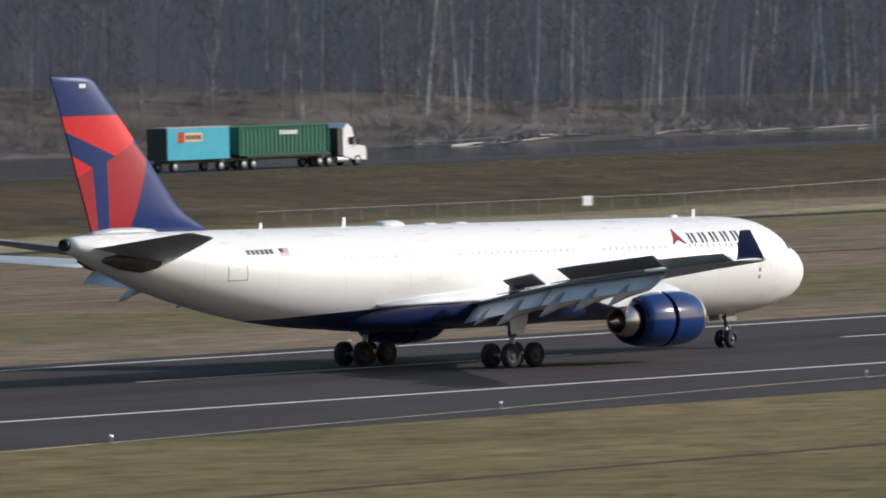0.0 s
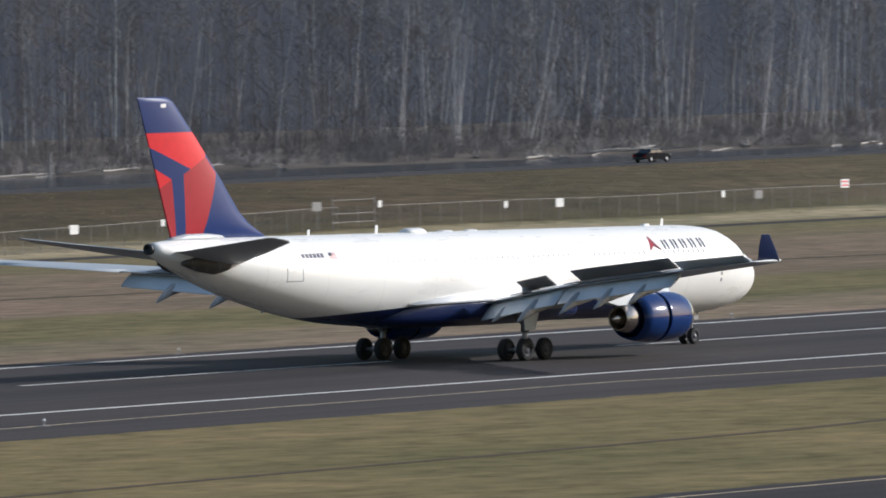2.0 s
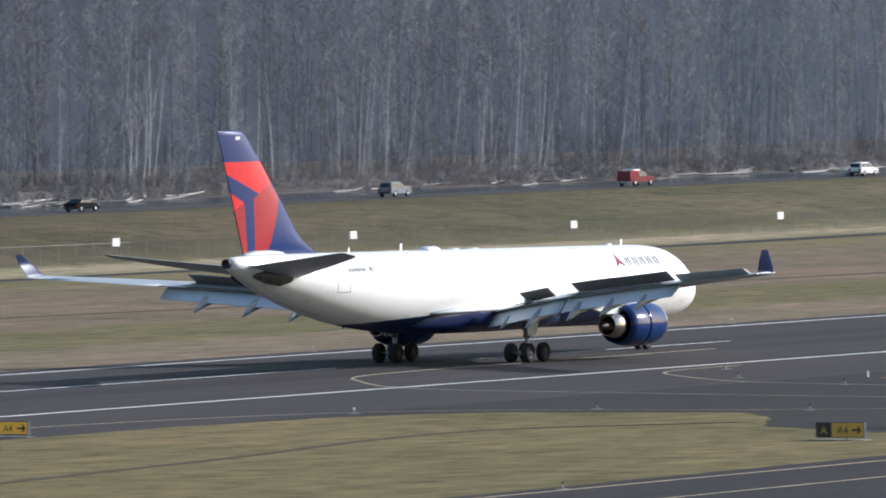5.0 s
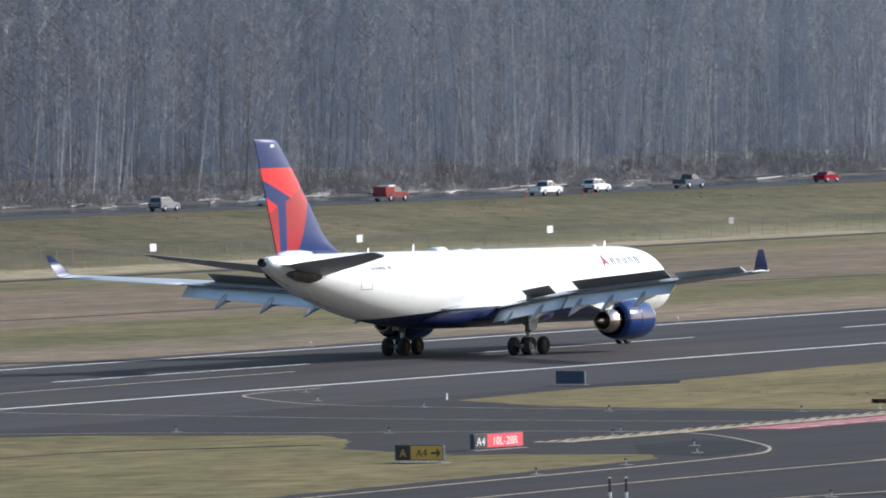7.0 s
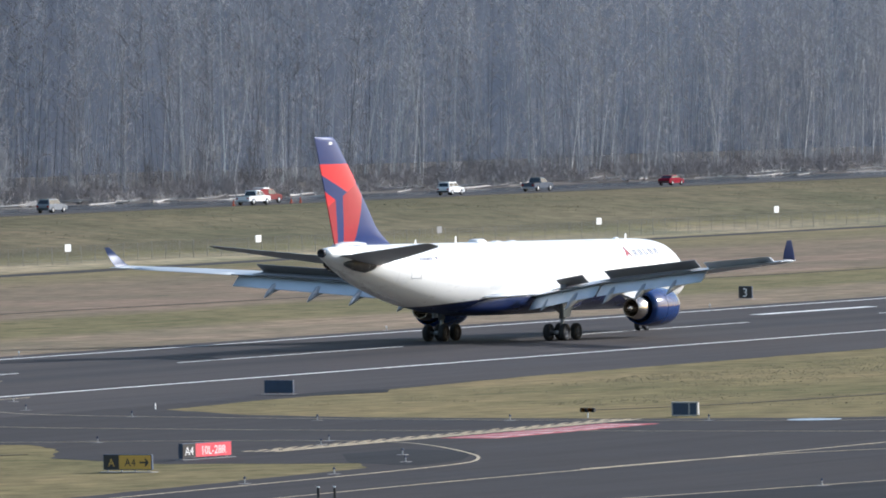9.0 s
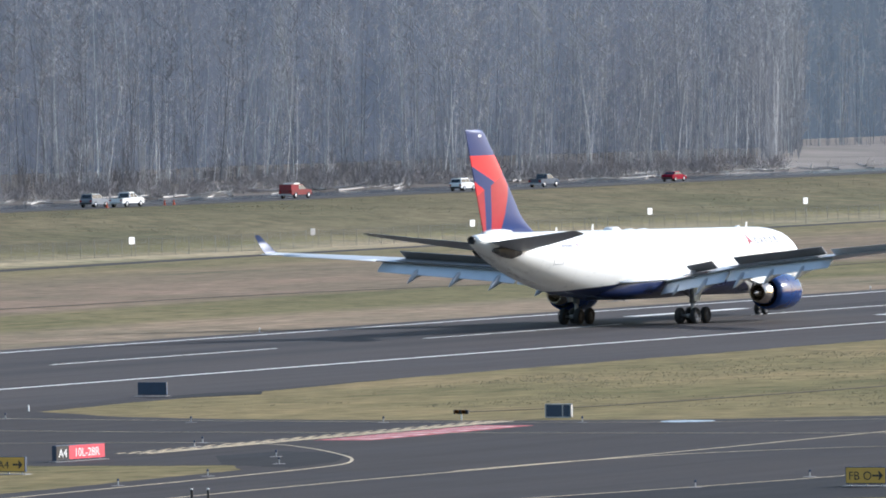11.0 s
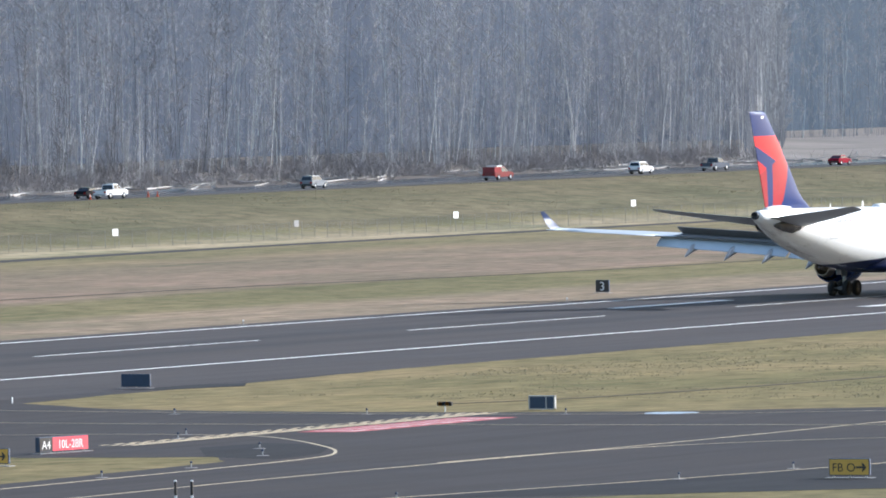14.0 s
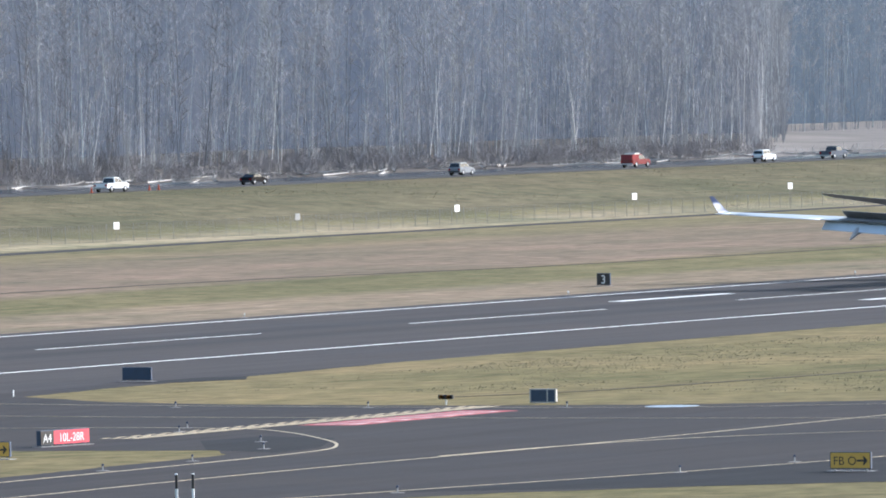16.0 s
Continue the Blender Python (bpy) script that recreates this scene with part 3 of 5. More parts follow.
def make_fin_paint():
    m = Mat("fin_paint", rough=0.42, spec=0.28)
    x, y, z = m.xyz()
    s = m.math("MULTIPLY", x, -1.0)
    blue, red, deep = (0.009, 0.030, 0.135), (0.68, 0.022, 0.03), (0.36, 0.022, 0.032)
    shapes = [(red, [(63.5, 14.42), (63.5, 14.4), (61.8, 13.75), (58.5, 11.95), (56.35, 12.95), (55.5, 14.42)]),
              (deep, [(58.5, 11.95), (58.2, 8.0), (56.85, 8.0), (55.35, 12.0), (56.35, 12.95)]),
              (red, [(63.5, 13.5), (61.7, 12.70), (59.5, 11.66), (60.8, 11.0), (63.5, 10.6)]),
              (deep, [(60.8, 11.0), (59.5, 11.66), (59.0, 8.0), (60.7, 8.0)])]
    col = blue
    for paint, pts in shapes:
        area = sum(a[0] * b[1] - b[0] * a[1] for a, b in zip(pts, pts[1:] + pts[:1]))
        inside = None
        for a, b in zip(pts, pts[1:] + pts[:1]):
            nx, nz = -(b[1] - a[1]), b[0] - a[0]
            if area < 0:
                nx, nz = -nx, -nz
            d = m.math("ADD", m.math("MULTIPLY", s, nx), m.math("MULTIPLY", z, nz))
            test = m.math("GREATER_THAN", d, nx * a[0] + nz * a[1])
            inside = test if inside is None else m.math("MULTIPLY", inside, test)
        col = m.mix(inside, col, paint)
    n = m.noise(1.5, 5)
    m.color(m.mix(0.35, col, m.ramp(n, [(0.3, (0.8, 0.8, 0.8)), (0.7, (1.15, 1.15, 1.15))]), "MULTIPLY"))
    return m.m


M_HULL = make_hull_paint()
M_FIN = make_fin_paint()
M_NAVY = worn("navy_paint", (0.006, 0.016, 0.065), 0.4, 0, 0.6, 0.15, 0.3)
M_SEAM = worn("door_seam_paint", (0.66, 0.65, 0.62), 0.4, 0, 2.0, 0.05)
M_SEAL = worn("scuffed_seal", (0.075, 0.07, 0.068), 0.25, 0.2, 1.5, 0.5)
M_FAIRING = worn("fairing_grey", (0.36, 0.375, 0.38), 0.4, 0, 1.2, 0.15)
M_RED = worn("red_emblem", (0.36, 0.02, 0.03), 0.35, 0, 1.0, 0.1)
M_EMBLEM = worn("deep_red_emblem", (0.20, 0.02, 0.04), 0.35, 0, 1.0, 0.1)
M_PANE = worn("cabin_pane", (0.24, 0.24, 0.25), 0.15, 0, 1.0, 0.1)
M_INK = worn("dark_blue_ink", (0.012, 0.016, 0.05), 0.4, 0, 1.0, 0.1)
M_PLATE = worn("grey_wing_skin", (0.46, 0.48, 0.49), 0.38, 0.1, 0.8, 0.1)
M_SPOIL = worn("spoiler_grey", (0.25, 0.245, 0.24), 0.55, 0, 1.2, 0.15)
M_FLAP = worn("flap_skin", (0.58, 0.625, 0.65), 0.35, 0, 0.8, 0.08)
M_RIM = worn("rim_paint", (0.06, 0.062, 0.068), 0.6, 0.0, 3.0, 0.25, 0.15)
M_CORE = worn("heat_stained_metal", (0.50, 0.46, 0.42), 0.22, 1.0, 2.5, 0.2)


def wheel(parent, at, radius, width, name="wheel"):
    b = bmesh.new()
    w = width / 2
    lathe(b, [(-w, radius * 0.58), (-w, radius * 0.86), (-w * 0.72, radius * 0.97), (-w * 0.3, radius), (w * 0.3, radius), (w * 0.72, radius * 0.97), (w, radius * 0.86), (w, radius * 0.58)], "y", 28)
    tyre = part("tyre", b, M_RUBBER, parent, smooth=True, at=at)
    b = bmesh.new()
    lathe(b, [(-w * 0.75, 0.02), (-w * 0.75, radius * 0.30), (-w * 0.55, radius * 0.34), (-w * 0.7, radius * 0.5), (-w * 0.95, radius * 0.60), (w * 0.95, radius * 0.60), (w * 0.7, radius * 0.5), (w * 0.55, radius * 0.34), (w * 0.75, radius * 0.3), (w * 0.75, 0.02)], "y", 20, cap=True)
    part("rim", b, M_RIM, tyre, "grey painted rim", smooth=True)
    return tyre


def make_airliner():
    plane = empty("airliner", pose(462.3, 0.3, 0))
    tagged(plane, "white twin-engine jet airliner with blue belly and red-blue fin", "airplane")
    # body
    b = bmesh.new()
    ss = [0.4, 0.44, 0.5, 0.6, 0.8, 1.1, 1.5, 1.9, 2.3, 2.8, 3.4, 4, 4.8, 5.6, 6.5, 7.5, 8.5, 9.5] + [10.5 + 1.5 * k for k in range(20)] + [40 + 1.0 * k for k in range(22)] + [61.5]
    rings = []
    for s in ss:
        zc, hz, hy = hull_at(s)
        rings.append([Vector((-s, hy * math.cos(k * math.tau / 56), zc + hz * math.sin(k * math.tau / 56))) for k in range(56)])
    body = part("fuselage", loft(b, rings), M_HULL, plane, "glossy white fuselage, dark blue belly", smooth=True)
    b = bmesh.new()
    lathe(b, [(-0.02, 0.34), (-0.28, 0.31), (-0.28, 0.22), (0.3, 0.18)], "x", 20, (-61.5, 0, 7.65), True)
    part("exhaust_outlet", b, M_DARK, body, "black tail cone outlet", smooth=True)
    # belly fairing
    b = bmesh.new()
    rings = []
    shape = [(20.0, 0.9, 2.4, 3.2), (21.5, 2.0, 2.18, 4.0), (24, 2.75, 2.08, 4.6), (28, 2.96, 2.04, 4.8), (34, 2.96, 2.08, 4.8), (37.5, 2.68, 2.14, 4.5), (40, 2.0, 2.3, 3.9), (41.8, 0.9, 2.6, 3.2)]
    for k in range(30):
        s = 20.0 + 21.8 * k / 29
        hw, z0, z1 = table(shape, s)
        zc, hz = (z0 + z1) / 2, (z1 - z0) / 2
        ring = []
        for q in range(32):
            c, sn = math.cos(q * math.tau / 32), math.sin(q * math.tau / 32)
            flat = 0.6 if sn < 0 else 0.95
            ring.append(Vector((-s, hw * math.copysign(abs(c) ** flat, c), zc + hz * math.copysign(abs(sn) ** flat, sn))))
        rings.append(ring)
    part("belly_fairing", loft(b, rings), M_HULL, plane, "dark blue wing-root fairing", smooth=True)
    # white root fillet above the wing, both sides
    for side in (-1, 1):
        b = bmesh.new()
        rings = []
        for s, y1, z0, z1 in ((23.5, 2.9, 3.64, 4.4), (27, 3.15, 3.64, 4.45), (31, 3.25, 3.64, 4.35), (35, 3.05, 3.62, 4.1), (39.5, 2.82, 3.6, 3.7)):
            rings.append([Vector((-s, side * q, z)) for q, z in ((2.3, z0), (y1, z0), ((y1 + 2.7) / 2, (z0 * 0.6 + z1 * 0.4)), (2.74, z1), (2.3, z1))])
        part("root_fillet", loft(b, rings), M_WHITE, body, smooth=True)
    # fin
    b = bmesh.new()
    rows = [(7.9, 50.0, 59.5, 0.25), (8.35, 50.9, 59.62, 0.62), (8.9, 52.0, 59.82, 0.78), (9.6, 52.95, 60.05, 0.80), (10.4, 53.65, 60.34, 0.78), (12.0, 55.05, 60.88, 0.70), (14.4, 57.3, 61.72, 0.52), (16.2, 59.05, 62.36, 0.36), (16.45, 59.5, 62.46, 0.28), (16.52, 59.95, 62.48, 0.10)]
    rings = [[Vector((-(le + u * (te - le)), w * th, z)) for u, w in airfoil(11)] for z, le, te, th in rows]
    fin = part("fin", loft(b, rings), M_FIN, plane, "blue fin with a red folded-triangle emblem", smooth=True)
    b = bmesh.new()
    box(b, -60.45, -59.95, -0.19, 0.19, 15.9, 16.12)
    part("number_bar", b, M_WHITE, fin)
    # pale mount of the fin's foot
    b = bmesh.new()
    loft(b, [[Vector((-s, y, z)) for y, z in ((-h, 8.02), (-h * 0.7, zt), (h * 0.7, zt), (h, 8.02))] for s, h, zt in ((54.2, 0.12, 8.12), (55.2, 0.5, 8.3), (56.6, 0.56, 8.42), (58.3, 0.45, 8.42), (59.4, 0.3, 8.3), (59.9, 0.1, 8.12))])
    part("fin_fairing", b, M_PLATE, fin, "pale grey fin root fairing", smooth=True)
    # tailplanes
    for side in (-1, 1):
        b = bmesh.new()
        rings = wing_rings([(0.4, 54.0, 6.1, 6.45, 0.10, -9), (1.4, 54.8, 5.5, 6.62, 0.10, -9), (5.5, 57.6, 3.8, 7.32, 0.10, -9), (9.2, 60.1, 2.1, 8.0, 0.10, -9), (9.6, 60.75, 1.3, 8.12, 0.08, -9)], side)
        part("tailplane", loft(b, rings), M_PLATE, plane, "grey tailplane", smooth=True)
        b = bmesh.new()
        rings = []
        for s, r in ((55.4, 0.05), (56.0, 0.5), (57.2, 0.72), (58.6, 0.5), (59.7, 0.1)):
            zc, hz, hy = hull_at(s)
            rings.append([Vector((-s, side * (hy * 0.93 + 0.30 * r * math.cos(k * math.tau / 16)), 6.75 + r * math.sin(k * math.tau / 16))) for k in range(16)])
        part("tailplane_seal", loft(b, rings), M_SEAL, body, "dark scuffed seal plate", smooth=True)
    # wings with raised spoilers and lowered flaps
    W = [(1.5, 21.6, 11.0, 3.42, 0.135, 0.5), (2.8, 22.3, 10.0, 3.55, 0.13, 0.5), (9.6, 26.5, 7.2, 4.55, 0.115, 0.3), (16, 30.4, 5.4, 5.15, 0.105, 0.2), (22.5, 34.4, 4.0, 5.72, 0.10, 0.0), (28.6, 38.4, 2.75, 6.20, 0.095, 0), (29.2, 39.0, 2.35, 6.28, 0.09, 0)]
    Wz = lambda y: table([(q[0], q[1], q[1] + q[2], q[3]) for q in W], y)
    for side in (-1, 1):
        b = bmesh.new()
        wing = part("wing", loft(b, wing_rings(W, side)), M_PLATE, plane, "pale grey wing", smooth=True)
        # bright leading edge
        b = bmesh.new()
        rings = []
        for q in W[1:]:
            y, s, c, z, t, tw = q
            rings.append([Vector((-(s - 0.02 + d), side * y, z + w)) for d, w in ((c * 0.06, t * c * 0.33), (c * 0.015, t * c * 0.2), (-0.03, 0), (c * 0.015, -t * c * 0.2), (c * 0.06, -t * c * 0.33))])
        part("leading_edge", loft(b, rings, True), M_METAL, wing, "bare metal leading edge", smooth=True)
        # winglet
        b = bmesh.new()
        loft(b, wing_rings([(29.2, 39.2, 2.3, 6.28, 0.09, 0), (29.4, 39.55, 2.1, 6.5, 0.08, 0), (29.62, 40.2, 1.7, 7.05, 0.07, 0), (29.95, 41.25, 0.85, 7.86, 0.05, 0)], side))
        part("winglet", b, M_NAVY, wing, "dark blue winglet", smooth=True)
        b = bmesh.new()
        loft(b, wing_rings([(28.6, 38.45, 2.9, 6.2, 0.09, 0), (29.1, 38.95, 2.9, 6.25, 0.085, 0), (29.4, 39.9, 2.3, 6.28, 0.06, 0)], side))
        part("wing_tip", b, M_PLATE, wing, smooth=True)
        # flaps
        for ys, n in (((3.15, 9.5), 1), ((9.75, 20.6), 1)):
            rings = []
            for k in range(7):
                y = ys[0] + (ys[1] - ys[0]) * k / 6
                le, te, z = Wz(y)
                ch = 2.05 - 0.028 * y
                ring = []
                for u, w in airfoil(7):
                    du, dw = u * ch, w * 0.14 * ch
                    a = radians(33)
                    ring.append(Vector((-(te - 0.75 + du * math.cos(a) + dw * math.sin(a)), side * y, z - 0.12 - du * math.sin(a) + dw * math.cos(a))))
                rings.append(ring)
            b = bmesh.new()
            part("flap", loft(b, rings), M_FLAP, wing, "pale blue-grey lowered flap", smooth=True)
        # raised aileron
        rings = []
        for k in range(5):
            y = 20.9 + 7.0 * k / 4
            le, te, z = Wz(y)
            ch = 1.35 - 0.05 * k
            ring = []
            for u, w in airfoil(7):
                du, dw = u * ch, w * 0.13 * ch
                a = radians(-24 if side < 0 else 3)
                ring.append(Vector((-(te - 0.85 + du * math.cos(a) + dw * math.sin(a)), side * y, z + 0.02 - du * math.sin(a) + dw * math.cos(a))))
            rings.append(ring)
        b = bmesh.new()
        part("aileron", loft(b, rings), M_PLATE, wing, "grey aileron raised after landing", smooth=True)
        # flap track fairings
        for y, ln, r in ((7.4, 4.6, 0.36), (11.2, 4.4, 0.34), (14.4, 4.2, 0.32), (17.7, 3.9, 0.30), (4.6, 3.0, 0.26)):
            le, te, z = Wz(y)
            b = bmesh.new()
            rings = []
            for u, rr in ((0, 0.05), (0.12, 0.6), (0.35, 1.0), (0.6, 0.95), (0.85, 0.55), (1.0, 0.08)):
                s = te - ln * 0.52 + ln * u
                drop = 0.72 + (0.95 * max(0, u - 0.45) ** 1.2 * ln * 0.5)
                rings.append([Vector((-s, side * y + r * rr * 0.75 * math.cos(k * math.tau / 12), z - drop + r * rr * 1.25 * math.sin(k * math.tau / 12))) for k in range(12)])
            part("flap_fairing", loft(b, rings), M_FAIRING, wing, smooth=True)
        # spoilers
        for y0, y1 in ((5.0, 7.6), (9.8, 11.7), (11.72, 13.6), (13.62, 15.5), (15.52, 17.4), (17.42, 19.3)):
            a0, a1 = Wz(y0), Wz(y1)
            ch = 1.25
            ca, sa = math.cos(radians(29)), math.sin(radians(29))
            hinge = 1.75
            c0, c1 = (-(a0[1] - hinge), side * y0, a0[2] + 0.24), (-(a1[1] - hinge), side * y1, a1[2] + 0.24)
            d0, d1 = (c0[0] - ch * ca, c0[1], c0[2] + ch * sa), (c1[0] - ch * ca, c1[1], c1[2] + ch * sa)
            # dark plate laid on the wing skin stands in for shade under the spoiler
            part("spoiler_bay", panel((-(a0[1] - 1.72), side * y0, a0[2] + 0.21), (-(a1[1] - 1.72), side * y1, a1[2] + 0.21), (-(a1[1] + 0.03), side * y1, a1[2] + 0.07), (-(a0[1] + 0.03), side * y0, a0[2] + 0.07), 0.05 * side), M_SPOIL, wing, "dark panel painting in the shade under the spoiler")
            part("spoiler", panel(c0, c1, d1, d0, 0.06 * side), M_SPOIL, wing, "raised dark spoiler panel")
        # engine
        ey, ez = side * 9.37, 2.38
        eng = empty("engine")
        eng.parent = plane
        eng.matrix_basis = pose(-21.35, ey, ez)
        b = bmesh.new()
        lathe(b, [(-2.74, 1.44), (-2.74, 1.53), (-2.73, 1.538), (-2.70, 1.545), (-2.6, 1.546), (-2.0, 1.54), (-1.2, 1.50), (-0.7, 1.44), (-0.35, 1.36), (-0.1, 1.27), (-0.3, 1.18), (-1.0, 1.16), (-2.2, 1.20), (-2.4, 0.3)], "x", 44)
        part("cowling", b, M_BLUE, eng, "glossy dark blue fan cowling", smooth=True)
        b = bmesh.new()
        lathe(b, [(-0.36, 1.365), (-0.1, 1.275), (0.0, 1.22), (-0.06, 1.17), (-0.3, 1.155)], "x", 44)
        part("intake_lip", b, M_METAL, eng, "polished metal intake lip", smooth=True)
        b = bmesh.new()
        lathe(b, [(-1.2, 0.02), (-1.5, 0.25), (-2.0, 0.42), (-2.1, 1.18)], "x", 32)
        part("fan", b, M_DARK, eng, smooth=True)
        # translating reverser sleeve
        b = bmesh.new()
        lathe(b, [(-2.76, 1.40), (-2.76, 1.53), (-2.77, 1.538), (-2.80, 1.545), (-2.9, 1.546), (-3.4, 1.525), (-4.2, 1.43), (-4.95, 1.26), (-4.92, 1.19), (-4.0, 1.28), (-2.8, 1.36)], "x", 44)
        sleeve = part("reverser_sleeve", b, M_BLUE, eng, "dark blue thrust reverser sleeve", smooth=True)
        SLEEVES.append(sleeve)
        b = bmesh.new()
        lathe(b, [(-2.5, 1.38), (-3.6, 1.34), (-3.6, 0.85), (-2.5, 0.85)], "x", 36)
        part("cascade", b, M_DARK, eng, "dark open cascade vanes", smooth=True)
        b = bmesh.new()
        lathe(b, [(-3.6, 1.05), (-4.9, 1.02), (-5.6, 0.90), (-6.3, 0.72), (-6.32, 0.70), (-6.25, 0.62), (-5.5, 0.5)], "x", 32)
        part("core_nozzle", b, M_CORE, eng, "heat-stained bare metal nozzle", smooth=True)
        b = bmesh.new()
        lathe(b, [(-5.5, 0.50), (-6.1, 0.36), (-6.7, 0.16), (-6.95, 0.02)], "x", 24)
        part("exhaust_plug", b, M_CORE, eng, smooth=True)
        b = bmesh.new()
        loft(b, [[Vector((x, q * h, z)) for q, z in ((-1, z0), (1, z0), (0.7, z1), (-0.7, z1))] for x, h, z0, z1 in ((-0.9, 0.08, 1.45, 1.6), (-2.4, 0.30, 1.3, 2.0), (-4.4, 0.36, 0.85, 2.15), (-6.6, 0.32, 0.8, 2.1), (-9.0, 0.08, 1.35, 1.95))])
        part("pylon", b, M_FLAP, eng, "pale grey pylon", smooth=False)
        # main landing gear
        gear = empty("main_gear")
        gear.parent = plane
        gear.matrix_basis = pose(-31.7, side * 5.34, 0)
        b = bmesh.new()
        tube(b, (0, 0, 0.72), (0, 0, 2.0), 0.16, 0.16, 14)
        tube(b, (0, 0, 1.7), (0.15, side * 0.1, 4.4), 0.26, 0.3, 14)
        tube(b, (0, 0, 2.1), (0.4, -side * 2.3, 3.6), 0.12, 0.12, 8)
        tube(b, (0.1, 0, 2.2), (1.4, side * 0.1, 4.2), 0.10, 0.10, 8)
        part("strut", b, M_STEEL, gear, "grey steel strut", smooth=True)
        b = bmesh.new()
        tube(b, (-1.1, 0, 0.66), (1.1, 0, 0.70), 0.17, 0.17, 10)
        tube(b, (0.1, 0.1, 1.15), (0.75, 0.1, 0.75), 0.07, 0.07, 8)
        for ax in (-0.99, 0.99):
            tube(b, (ax, -0.85, 0.68), (ax, 0.85, 0.68), 0.09, 0.09, 8)
        part("bogie_beam", b, M_STEEL, gear, smooth=True)
        for ax in (-0.99, 0.99):
            for wy in (-0.70, 0.70):
                WHEELS.append((wheel(gear, pose(ax, wy, 0.68), 0.68, 0.48), 0.68))
        b = bmesh.new()
        loft(b, [[Vector((x, side * (0.42 + dy), z)) for dy in (0, 0.07)] + [Vector((x + w, side * (0.42 + dy), z)) for dy in (0.07, 0)] for x, w, z in ((-0.62, 1.0, 1.85), (-0.75, 1.5, 2.6), (-0.95, 1.95, 3.9))])
        part("gear_door", b, M_FLAP, gear, "pale grey gear door")
    # nose gear
    gear = empty("nose_gear")
    gear.parent = plane
    gear.matrix_basis = pose(-6.75, 0, 0)
    b = bmesh.new()
    tube(b, (0, 0, 0.52), (0, 0, 1.4), 0.09, 0.09, 12)
    tube(b, (0, 0, 1.2), (0.1, 0, 2.4), 0.14, 0.14, 12)
    tube(b, (0, 0, 1.45), (1.3, 0, 2.2), 0.07, 0.07, 8)
    tube(b, (0, -0.5, 0.52), (0, 0.5, 0.52), 0.07, 0.07, 8)
    tube(b, (0.16, 0, 0.7), (0.34, 0, 1.05), 0.05, 0.05, 6)
    tube(b, (0.34, 0, 1.05), (0.12, 0, 1.4), 0.05, 0.05, 6)
    box(b, -0.12, 0.32, -0.22, 0.22, 1.62, 1.84, 0.03)
    box(b, -0.3, 0.4, -0.06, 0.06, 1.95, 2.05)
    part("strut", b, M_STEEL, gear, "grey steel strut", smooth=True)
    for wy in (-0.34, 0.34):
        WHEELS.append((wheel(gear, pose(0, wy, 0.52), 0.52, 0.34), 0.52))
    for wy in (-0.62, 0.62):
        b = bmesh.new()
        box(b, -0.75, 0.15, wy - 0.02, wy + 0.02, 1.55, 2.1)
        part("gear_door", b, M_SPOIL, gear)
    b = bmesh.new()
    lathe(b, [(0.0, 0.10), (0.08, 0.13), (0.1, 0.02)], "x", 12, (0.2, 0.0, 1.75))
    part("taxi_lamp", b, M_METAL, gear)
    # roof antennas
    b = bmesh.new()
    for s, h, c in ((9.35, 0.42, 0.34), (39.2, 0.5, 0.34), (46.0, 0.32, 0.3)):
        zt = hull_at(s)[0] + hull_at(s)[1]
        bb = bmesh.new()
        loft(bb, [[Vector((-(s + dx), w, z)) for dx, w in ((0, 0), (c * 0.4, 0.035), (c, 0), (c * 0.4, -0.035))] for z, dx, c in ((zt - 0.05, 0, c), (zt + h, 0, c * 0.7))])
        part("blade_antenna", bb, M_WHITE, body)
    b.free()
    for s, le, h in ((35.7, 1.0, 0.26), (11.3, 0.35, 0.12), (29.8, 0.6, 0.08), (32.4, 0.6, 0.08)):
        zt = hull_at(s)[0] + hull_at(s)[1]
        bb = bmesh.new()
        rings = []
        for u, r in ((-1, 0.1), (-0.9, 0.75), (-0.6, 1.0), (0.6, 1.0), (0.9, 0.75), (1, 0.1)):
            rings.append([Vector((-(s + u * le), 0.55 * r * min(1, le) * math.cos(k * math.tau / 14), zt - 0.06 + (h + 0.06) * r * max(0.0, math.sin(k * math.tau / 14)))) for k in range(14)])
        part("antenna_fairing", loft(bb, rings), M_WHITE, body, smooth=True)
    # windows, doors and marks on both sides
    for side in (-1, 1):
        def patch(name, s0, s1, z0, z1, mat, out=0.012, label="", slant=0.0):
            bb = bmesh.new()
            n = 4
            rows = []
            for k in range(n + 1):
                z = z0 + (z1 - z0) * k / n
                sh = slant * k / n
                rows.append([hull_point(s1 - sh, z, side, out), hull_point(s0 - sh, z, side, out), hull_point(s0 - sh, z, side, -0.03), hull_point(s1 - sh, z, side, -0.03)])
            return part(name, loft(bb, rows), mat, body, label)
        s = 8.6
        while s < 45:
            if not (12.9 < s < 14.6 or 20.6 < s < 22.6 or 33.6 < s < 36.6):
                patch("cabin_window", s, s + 0.16, 5.70 + 0.010 * s, 5.95 + 0.010 * s, M_PANE, 0.006)
            s += 0.533
        for s0, z0 in ((5.9, 4.55), (20.9, 4.75), (34.6, 4.95)):
            for zz in (z0, z0 + 2.05):
                patch("door_seam", s0, s0 + 1.07, zz, zz + 0.025, M_SEAM, 0.008)
            for d in (0, 1.05):
                patch("door_seam", s0 + d, s0 + d + 0.03, z0, z0 + 2.05, M_SEAM, 0.008)
